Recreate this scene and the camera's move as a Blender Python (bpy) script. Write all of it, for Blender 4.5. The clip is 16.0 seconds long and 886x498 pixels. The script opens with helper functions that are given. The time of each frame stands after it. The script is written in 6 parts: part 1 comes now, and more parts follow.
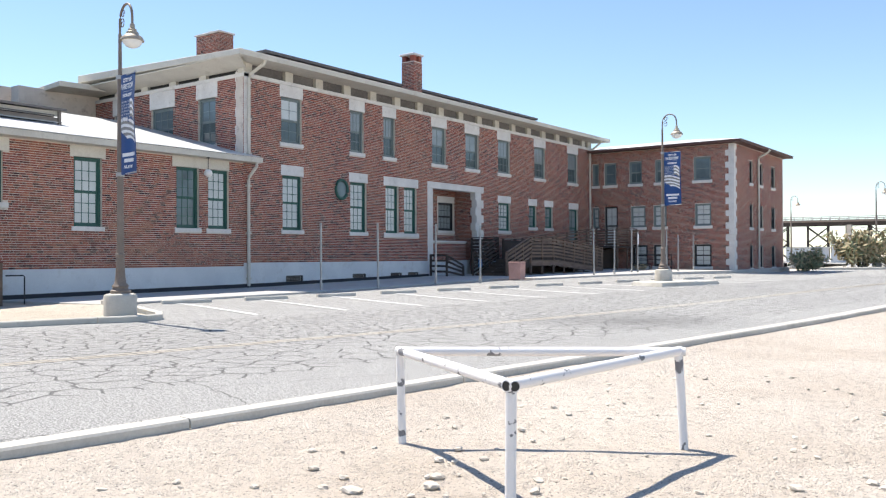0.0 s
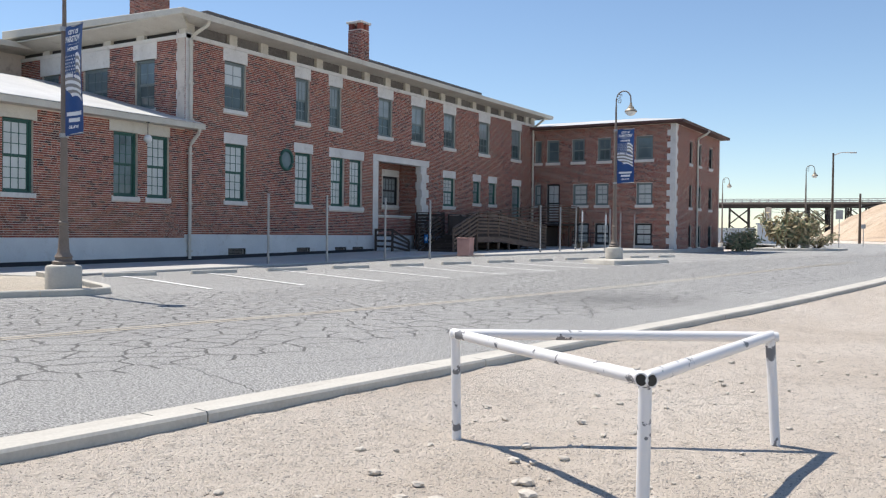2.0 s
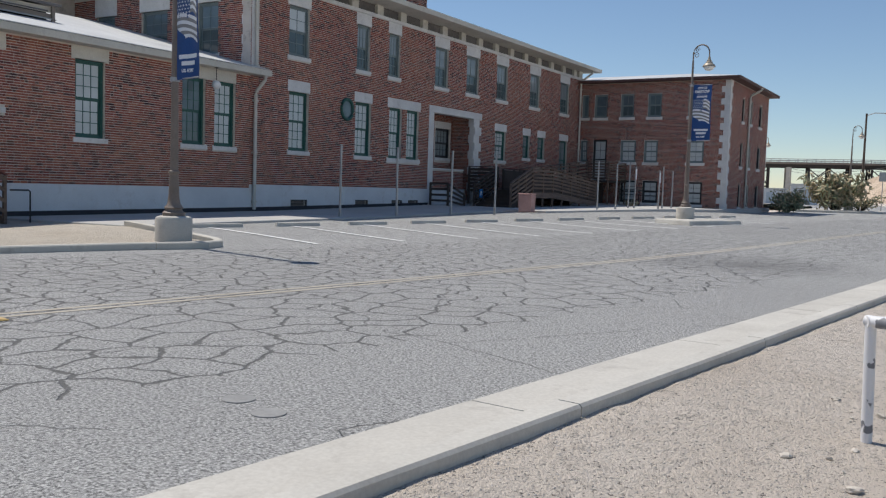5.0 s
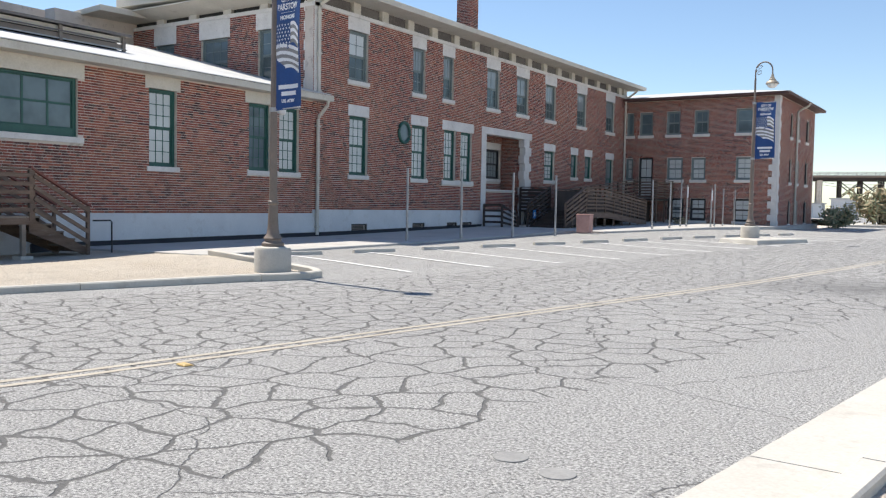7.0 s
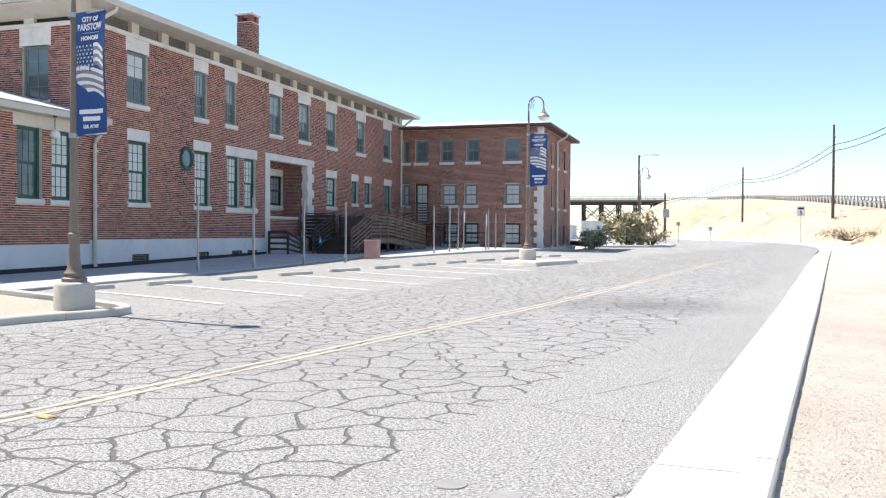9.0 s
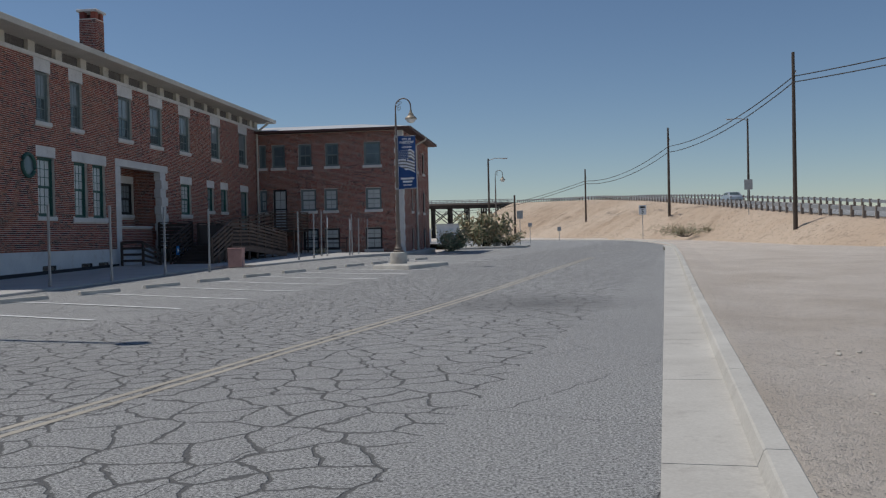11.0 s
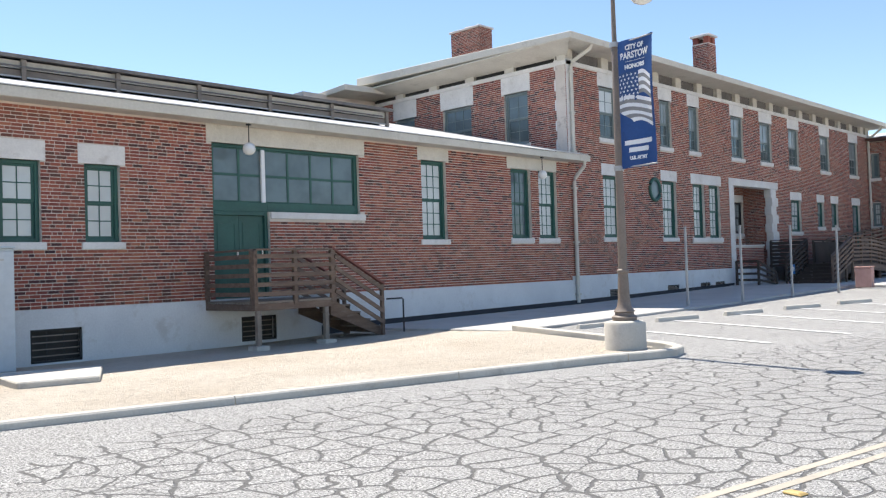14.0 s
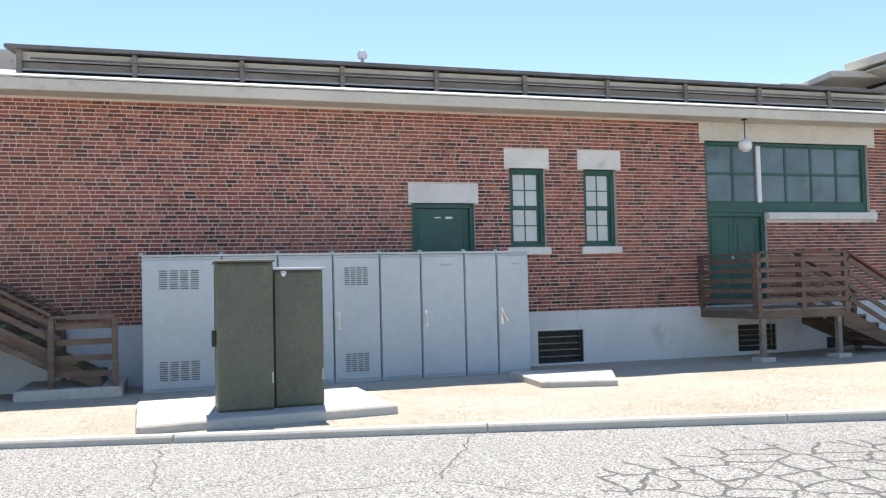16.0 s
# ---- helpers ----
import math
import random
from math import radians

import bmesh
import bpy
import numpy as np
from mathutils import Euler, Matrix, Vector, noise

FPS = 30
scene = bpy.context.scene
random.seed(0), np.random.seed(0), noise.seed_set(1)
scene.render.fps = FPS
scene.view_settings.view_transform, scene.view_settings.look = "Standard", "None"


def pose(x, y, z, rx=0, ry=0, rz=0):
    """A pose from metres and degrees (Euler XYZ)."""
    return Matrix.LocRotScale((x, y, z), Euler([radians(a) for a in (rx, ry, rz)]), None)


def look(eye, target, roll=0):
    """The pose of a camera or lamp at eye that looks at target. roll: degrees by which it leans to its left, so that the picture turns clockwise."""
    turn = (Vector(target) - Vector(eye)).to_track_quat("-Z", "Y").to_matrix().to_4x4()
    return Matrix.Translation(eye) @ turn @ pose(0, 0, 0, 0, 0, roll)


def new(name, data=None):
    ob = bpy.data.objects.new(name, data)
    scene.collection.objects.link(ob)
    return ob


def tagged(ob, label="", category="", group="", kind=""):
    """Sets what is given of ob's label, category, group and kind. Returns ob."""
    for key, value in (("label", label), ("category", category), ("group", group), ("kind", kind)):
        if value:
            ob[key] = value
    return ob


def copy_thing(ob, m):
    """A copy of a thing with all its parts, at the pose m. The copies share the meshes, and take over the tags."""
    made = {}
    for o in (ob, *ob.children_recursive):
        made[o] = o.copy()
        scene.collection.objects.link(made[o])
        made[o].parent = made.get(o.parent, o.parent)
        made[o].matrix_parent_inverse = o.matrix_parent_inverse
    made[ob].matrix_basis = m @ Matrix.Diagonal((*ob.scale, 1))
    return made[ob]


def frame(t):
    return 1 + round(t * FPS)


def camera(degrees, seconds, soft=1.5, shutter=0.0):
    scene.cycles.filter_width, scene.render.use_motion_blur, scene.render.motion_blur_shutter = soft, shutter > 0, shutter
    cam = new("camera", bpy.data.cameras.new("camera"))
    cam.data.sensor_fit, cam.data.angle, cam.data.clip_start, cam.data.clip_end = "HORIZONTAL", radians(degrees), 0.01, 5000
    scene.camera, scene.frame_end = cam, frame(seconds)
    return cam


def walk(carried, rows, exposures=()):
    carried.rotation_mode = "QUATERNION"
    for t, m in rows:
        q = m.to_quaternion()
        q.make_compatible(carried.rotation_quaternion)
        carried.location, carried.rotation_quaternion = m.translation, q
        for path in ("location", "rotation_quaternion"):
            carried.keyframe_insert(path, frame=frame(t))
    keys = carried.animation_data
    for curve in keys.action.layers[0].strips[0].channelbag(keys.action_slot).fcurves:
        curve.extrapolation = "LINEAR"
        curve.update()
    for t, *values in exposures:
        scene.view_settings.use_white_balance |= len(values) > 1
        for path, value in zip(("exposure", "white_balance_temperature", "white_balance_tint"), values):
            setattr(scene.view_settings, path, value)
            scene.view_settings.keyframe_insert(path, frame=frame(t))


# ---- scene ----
cam = camera(54.3, 16.0, soft=1.25)
PATH = [
    (0, (0.08, 0.017, 1.303), (-1.097, 1.634, 1.322), -0.3),
    (0.5, (-0.111, 0.076, 1.284), (-1.294, 1.688, 1.281), -0.3),
    (1, (-0.423, 0.201, 1.292), (-1.609, 1.811, 1.297), 0.5),
    (1.5, (-0.772, 0.185, 1.283), (-1.904, 1.833, 1.272), 0.6),
    (2, (-1.115, 0.191, 1.259), (-2.151, 1.901, 1.223), 0.6),
    (2.5, (-1.511, 0.211, 1.269), (-2.494, 1.951, 1.212), 1.2),
    (3, (-1.89, 0.087, 1.275), (-2.812, 1.859, 1.178), 1.2),
    (3.5, (-2.246, -0.061, 1.285), (-3.221, 1.681, 1.163), 0.8),
    (4, (-2.674, -0.084, 1.291), (-3.663, 1.649, 1.158), 0.5),
    (4.2, (-2.841, -0.114, 1.283), (-3.852, 1.607, 1.15), 1.0),
    (6.5, (-4.422, -0.727, 1.354), (-5.485, 0.959, 1.199), 2.0),
    (7, (-4.755, -0.885, 1.418), (-5.848, 0.787, 1.313), 1.0),
    (7.5, (-4.957, -1.091, 1.42), (-5.946, 0.646, 1.362), 0.6),
    (8, (-5.229, -1.197, 1.406), (-6.088, 0.607, 1.344), 0.3),
    (8.5, (-5.481, -1.28, 1.424), (-6.309, 0.539, 1.368), -0.2),
    (9, (-5.562, -1.462, 1.484), (-6.17, 0.443, 1.442), 0.3),
    (9.5, (-5.765, -1.366, 1.458), (-6.205, 0.585, 1.421), 0.1),
    (9.7, (-5.893, -1.292, 1.464), (-6.293, 0.667, 1.436), -0.2),
    (11.8, (-6.899, -1.075, 1.389), (-7.152, 0.908, 1.354), -1.3),
    (12, (-7.007, -1.04, 1.438), (-7.386, 0.924, 1.408), -1.1),
    (12.5, (-7.275, -1.202, 1.456), (-7.812, 0.724, 1.42), -0.7),
    (13, (-7.65, -1.316, 1.455), (-8.583, 0.452, 1.407), -1.5),
    (13.5, (-8.006, -1.373, 1.476), (-9.229, 0.209, 1.445), -2.4),
    (14, (-8.263, -1.513, 1.526), (-9.659, -0.081, 1.571), -1.9),
    (14.5, (-8.546, -1.683, 1.529), (-10.047, -0.363, 1.605), -1.9),
    (15, (-8.89, -1.822, 1.529), (-10.669, -0.914, 1.636), -1.8),
    (15.5, (-9.179, -1.88, 1.521), (-11.052, -1.187, 1.639), -1.0),
    (16, (-9.41, -2.014, 1.507), (-11.322, -1.434, 1.598), -1.4),
]
EXPO = [(t, e, k, 10) for t, e, k in ((0, 0.65, 6700), (1.5, 0.75, 6700), (2, 0.15, 6600), (2.5, 0.1, 6500), (3, -0.34, 6450), (3.5, -0.47, 6450), (4, -0.36, 6450), (6.5, -0.36, 6500), (7, 0.35, 6700), (7.5, 0.65, 6700), (9, 0.72, 6700), (9.5, -0.25, 6300), (9.7, -0.55, 6300), (11.8, -1.0, 6300), (12, -0.65, 6300), (12.3, 0.15, 6600), (12.5, 0.25, 6650), (13, 0.45, 6800), (14, 0.65, 6700), (16, 0.78, 6800))]
walk(cam, [(t, look(eye, target, roll)) for t, eye, target, roll in PATH], EXPO)

# ---- world and sun ----
SUN_WAY = Vector((0.515, -0.065, -1.0)).normalized()
SKY_STRENGTH, SUN_STRENGTH = 0.128, 5.0
world = bpy.data.worlds.new("sky")
scene.world = world
world.use_nodes = True
wn, wl = world.node_tree.nodes, world.node_tree.links
sky = wn.new("ShaderNodeTexSky")
sky.sky_type, sky.sun_disc = "NISHITA", False
sky.sun_elevation = math.asin(-SUN_WAY.z)
sky.sun_rotation = math.atan2(-SUN_WAY.x, -SUN_WAY.y)
sky.altitude, sky.air_density, sky.dust_density, sky.ozone_density = 600, 1.0, 0.0, 3.0
wn["Background"].inputs["Strength"].default_value = SKY_STRENGTH
wl.new(sky.outputs["Color"], wn["Background"].inputs["Color"])
sun = new("sun", bpy.data.lights.new("sun", "SUN"))
sun.data.energy, sun.data.angle, sun.data.color = SUN_STRENGTH, radians(0.55), (1.0, 0.95, 0.87)
sun.matrix_world = look((0, 0, 40), Vector((0, 0, 40)) + SUN_WAY)


# ---- materials ----
def blank(name):
    m = bpy.data.materials.new(name)
    m.use_nodes = True
    return m, m.node_tree.nodes, m.node_tree.links, m.node_tree.nodes["Principled BSDF"]


def noise_node(n, l, vec, scale, detail=4.0, rough=0.6):
    t = n.new("ShaderNodeTexNoise")
    t.inputs["Scale"].default_value, t.inputs["Detail"].default_value, t.inputs["Roughness"].default_value = scale, detail, rough
    l.new(vec, t.inputs["Vector"])
    return t.outputs["Fac"]


def ramp(n, l, fac, stops):
    r = n.new("ShaderNodeValToRGB")
    while len(r.color_ramp.elements) < len(stops):
        r.color_ramp.elements.new(0.5)
    for e, (p, c) in zip(r.color_ramp.elements, stops):
        e.position, e.color = p, (*c, 1) if len(c) == 3 else c
    l.new(fac, r.inputs["Fac"])
    return r.outputs["Color"]


def mix(n, l, fac, a, b, mode="MIX"):
    m = n.new("ShaderNodeMix")
    m.data_type, m.blend_type = "RGBA", mode
    for sock, val in ((m.inputs[0], fac), (m.inputs[6], a), (m.inputs[7], b)):
        if isinstance(val, bpy.types.NodeSocket):
            l.new(val, sock)
        else:
            sock.default_value = val if isinstance(val, (int, float)) else (*val, 1)
    return m.outputs[2]


def maths(n, l, op, a, b=0.0):
    m = n.new("ShaderNodeMath")
    m.operation = op
    for sock, val in zip(m.inputs, (a, b)):
        if isinstance(val, bpy.types.NodeSocket):
            l.new(val, sock)
        else:
            sock.default_value = val
    return m.outputs[0]


def bump(n, l, bsdf, height, strength=0.3, dist=0.01):
    b = n.new("ShaderNodeBump")
    b.inputs["Strength"].default_value, b.inputs["Distance"].default_value = strength, dist
    l.new(height, b.inputs["Height"])
    l.new(b.outputs["Normal"], bsdf.inputs["Normal"])


def where(n, stretch=None, l=None):
    g = n.new("ShaderNodeNewGeometry").outputs["Position"]
    if stretch is None:
        return g
    mp = n.new("ShaderNodeMapping")
    mp.inputs["Scale"].default_value = stretch
    l.new(g, mp.inputs["Vector"])
    return mp.outputs["Vector"]


def surface(name, dark, light, scale=3.0, fine=40.0, rough=0.7, metal=0.0, relief=0.2, depth=0.004, stretch=None, stain=None):
    """Two scales of variation between two colours, fine relief, and a stain colour in patches."""
    m, n, l, b = blank(name)
    v = where(n, stretch, l)
    big, small = noise_node(n, l, v, scale), noise_node(n, l, v, fine, 3)
    f = maths(n, l, "ADD", maths(n, l, "MULTIPLY", big, 0.6), maths(n, l, "MULTIPLY", small, 0.4))
    c = ramp(n, l, f, [(0.35, dark), (0.65, light)])
    if stain:
        spots = ramp(n, l, noise_node(n, l, v, scale * 2.3, 6, 0.7), [(0.56, (0, 0, 0)), (0.68, (1, 1, 1))])
        c = mix(n, l, maths(n, l, "MULTIPLY", spots, 0.6), c, stain)
    l.new(c, b.inputs["Base Color"])
    r = n.new("ShaderNodeMapRange")
    r.inputs["To Min"].default_value, r.inputs["To Max"].default_value = max(0.03, rough - 0.12), min(1, rough + 0.12)
    l.new(big, r.inputs["Value"])
    l.new(r.outputs["Result"], b.inputs["Roughness"])
    b.inputs["Metallic"].default_value = metal
    if relief:
        bump(n, l, b, small, relief, depth)
    return m


def brick_material(name, single):
    m, n, l, b = blank(name)
    rnd = n.new("ShaderNodeObjectInfo").outputs["Random"] if single else n.new("ShaderNodeNewGeometry").outputs["Random Per Island"]
    c = ramp(n, l, rnd, [(0.0, (0.035, 0.02, 0.024)), (0.14, (0.08, 0.032, 0.034)), (0.3, (0.20, 0.054, 0.045)), (0.6, (0.29, 0.076, 0.057)), (0.85, (0.35, 0.102, 0.068)), (1.0, (0.40, 0.15, 0.092))])
    v = where(n)
    patch = noise_node(n, l, v, 0.35, 4)
    c = mix(n, l, ramp(n, l, patch, [(0.42, (0, 0, 0)), (0.7, (0.4, 0.4, 0.4))]), c, (0.40, 0.165, 0.085))
    grain = noise_node(n, l, v, 55, 4, 0.7)
    c = mix(n, l, maths(n, l, "MULTIPLY", grain, 0.3), c, (0.14, 0.06, 0.05))
    l.new(c, b.inputs["Base Color"])
    b.inputs["Roughness"].default_value = 0.85
    bump(n, l, b, grain, 0.4, 0.004)
    return m


BRICK, BRICK_ONE = brick_material("brick", False), brick_material("brick_single", True)
MORTAR = surface("mortar", (0.54, 0.48, 0.42), (0.70, 0.63, 0.56), 1.2, 60, 0.95, stain=(0.25, 0.2, 0.17))
BASE_PAINT = surface("pale_painted_concrete", (0.58, 0.59, 0.60), (0.72, 0.73, 0.73), 0.8, 30, 0.8, stain=(0.50, 0.48, 0.45))
CREAM = surface("cream_concrete", (0.52, 0.49, 0.43), (0.68, 0.65, 0.58), 0.9, 25, 0.85, stain=(0.42, 0.38, 0.32))
STONE = surface("pale_lintel_stone", (0.60, 0.58, 0.56), (0.76, 0.74, 0.71), 1.5, 30, 0.85, stain=(0.50, 0.47, 0.44))
SOFFIT = surface("cream_painted_boards", (0.50, 0.47, 0.41), (0.64, 0.61, 0.54), 0.7, 20, 0.75, stain=(0.40, 0.36, 0.30))
TRIM_DARK = surface("black_trim", (0.01, 0.012, 0.018), (0.03, 0.032, 0.04), 2, 30, 0.7)
ROOF_METAL = surface("pale_roof_sheet", (0.46, 0.46, 0.45), (0.62, 0.62, 0.61), 0.6, 12, 0.6, 0.0, 0.1, stain=(0.5, 0.48, 0.46))
ROOF_DARK = surface("weathered_dark_roofing", (0.10, 0.09, 0.09), (0.19, 0.18, 0.17), 0.8, 15, 0.85, stain=(0.25, 0.22, 0.2))
ROOF_BROWN = surface("brown_eave_paint", (0.07, 0.035, 0.03), (0.12, 0.06, 0.05), 1.5, 20, 0.7)
GREEN = surface("dark_green_paint", (0.018, 0.075, 0.062), (0.032, 0.115, 0.093), 1.5, 30, 0.5, relief=0.08)
SAGE = surface("grey_green_paint", (0.13, 0.17, 0.17), (0.20, 0.24, 0.24), 1.5, 30, 0.55, relief=0.08)
BLACK_FRAME = surface("black_frame_paint", (0.012, 0.013, 0.014), (0.03, 0.03, 0.03), 2, 30, 0.5)
# near-black colour that stands for lack of light inside
INSIDE = surface("unlit_interior_tone", (0.03, 0.03, 0.03), (0.06, 0.055, 0.05), 1, 6, 0.9, relief=0)
WOOD = surface("weathered_brown_timber", (0.085, 0.056, 0.042), (0.21, 0.15, 0.115), 1.2, 30, 0.85, relief=0.4, stretch=(6, 1, 6), stain=(0.24, 0.2, 0.17))
WOOD_GREY = surface("grey_weathered_timber", (0.16, 0.13, 0.11), (0.30, 0.26, 0.22), 1.0, 25, 0.85, relief=0.4, stretch=(5, 1, 5))
REDWOOD = surface("red_stained_handrail", (0.16, 0.055, 0.045), (0.24, 0.09, 0.07), 2, 30, 0.7)
CAB = surface("pale_grey_enamel", (0.43, 0.48, 0.52), (0.52, 0.57, 0.61), 0.7, 10, 0.45, relief=0.05, stain=(0.47, 0.5, 0.52))
OLIVE = surface("olive_green_enamel", (0.075, 0.085, 0.06), (0.13, 0.14, 0.10), 1.4, 20, 0.5, relief=0.08, stain=(0.18, 0.17, 0.12))
STEEL = surface("galvanised_steel", (0.34, 0.34, 0.34), (0.5, 0.5, 0.5), 3, 40, 0.5, 0.6)
LAMP_PAINT = surface("tan_lamp_paint", (0.16, 0.125, 0.10), (0.24, 0.19, 0.155), 2, 30, 0.55, 0.0, 0.1)
LAMP_CAP = surface("bronze_lamp_hood", (0.30, 0.25, 0.19), (0.42, 0.36, 0.28), 2, 20, 0.5, 0.3, 0.05)
CONCRETE = surface("pale_concrete", (0.46, 0.43, 0.38), (0.60, 0.57, 0.51), 0.9, 40, 0.9, relief=0.4, stain=(0.36, 0.33, 0.29))
WALK = surface("pavement_concrete", (0.42, 0.41, 0.39), (0.54, 0.52, 0.49), 0.5, 30, 0.9, relief=0.25, stain=(0.34, 0.32, 0.3))
WHITE_LINE = surface("worn_white_road_paint", (0.74, 0.73, 0.71), (0.85, 0.84, 0.82), 3, 30, 0.8, stain=(0.5, 0.49, 0.47))
YELLOW_LINE = surface("faded_yellow_road_paint", (0.37, 0.325, 0.26), (0.49, 0.44, 0.36), 1.5, 25, 0.8, stain=(0.33, 0.31, 0.28))
PINK = surface("pink_aggregate_concrete", (0.42, 0.24, 0.21), (0.56, 0.34, 0.30), 3, 60, 0.9, relief=0.4)
CHROME = surface("dull_chrome", (0.45, 0.45, 0.46), (0.6, 0.6, 0.6), 5, 40, 0.3, 0.9, 0.0)
# real black paint, and the painted dark of the monitor body and open pipe end
BLACK = surface("black_paint_and_shade", (0.008, 0.008, 0.009), (0.02, 0.02, 0.02), 3, 30, 0.5)
BLUE = surface("deep_blue_vinyl", (0.012, 0.055, 0.19), (0.018, 0.075, 0.25), 1.5, 20, 0.5, relief=0.03)
BLUE_SKYISH = surface("mid_blue_vinyl", (0.015, 0.16, 0.42), (0.02, 0.2, 0.5), 1.5, 20, 0.5, relief=0)
PRINT_WHITE = surface("white_print", (0.72, 0.73, 0.75), (0.80, 0.80, 0.80), 3, 20, 0.5, relief=0)
PRINT_GREY = surface("grey_print", (0.20, 0.19, 0.19), (0.28, 0.27, 0.26), 3, 20, 0.5, relief=0)
PRINT_BLUE = surface("navy_print", (0.02, 0.06, 0.17), (0.03, 0.08, 0.22), 3, 20, 0.5, relief=0)
TIMBER_DARK = surface("creosoted_timber", (0.022, 0.02, 0.018), (0.06, 0.05, 0.045), 0.3, 4, 0.85, relief=0.2)
POLE_WOOD = surface("brown_utility_pole_timber", (0.06, 0.045, 0.035), (0.12, 0.09, 0.07), 0.8, 8, 0.85)
IRON_GREY = surface("worn_grey_cover", (0.22, 0.216, 0.208), (0.33, 0.325, 0.31), 4, 50, 0.8, relief=0.4)
# darker copy of the brown timber, with shade put into its colour
WOOD_SHADED = surface("shaded_weathered_timber", (0.035, 0.026, 0.022), (0.08, 0.06, 0.05), 1.2, 30, 0.85, relief=0.3)
TURF = surface("green_turf_covering", (0.10, 0.12, 0.05), (0.18, 0.19, 0.09), 6, 60, 0.95, relief=0.6)
DRY_LEAF = surface("dry_shrub_leaves", (0.30, 0.24, 0.14), (0.50, 0.42, 0.27), 2, 20, 0.8, relief=0)
GREEN_LEAF = surface("dusty_green_leaves", (0.16, 0.18, 0.10), (0.30, 0.32, 0.19), 2, 20, 0.8, relief=0)
ROCK = surface("pale_rubble", (0.48, 0.42, 0.35), (0.66, 0.60, 0.52), 8, 60, 0.9, relief=0.5)
GLOBE = surface("white_globe_glass", (0.74, 0.74, 0.72), (0.8, 0.8, 0.78), 2, 10, 0.35, relief=0)
TYRE = surface("tyre_rubber", (0.012, 0.012, 0.012), (0.03, 0.03, 0.03), 4, 40, 0.9)
CAR_PAINT = surface("silver_car_paint", (0.42, 0.45, 0.48), (0.5, 0.53, 0.56), 2, 10, 0.3, 0.4, 0)


def glass_material(name, tint, rough=0.04, blotch=0.3):
    """Window glass over a dim room: a dark body with a clear gloss."""
    m, n, l, b = blank(name)
    v = where(n)
    f = noise_node(n, l, v, 1.1, 3)
    l.new(ramp(n, l, f, [(0.35, tuple(c * (1 - blotch) for c in tint)), (0.65, tint)]), b.inputs["Base Color"])
    b.inputs["Roughness"].default_value = rough
    b.inputs["IOR"].default_value = 1.5
    b.inputs["Specular IOR Level"].default_value = 0.5
    return m


GLASS = glass_material("window_glass", (0.10, 0.135, 0.14))
GLASS_PALE = glass_material("pale_blinded_glass", (0.60, 0.63, 0.62), 0.12, 0.12)
GLASS_BLUE = glass_material("bluish_window_glass", (0.14, 0.19, 0.21))
GLASS_MID = glass_material("grey_blinded_glass", (0.30, 0.34, 0.35), 0.08, 0.2)


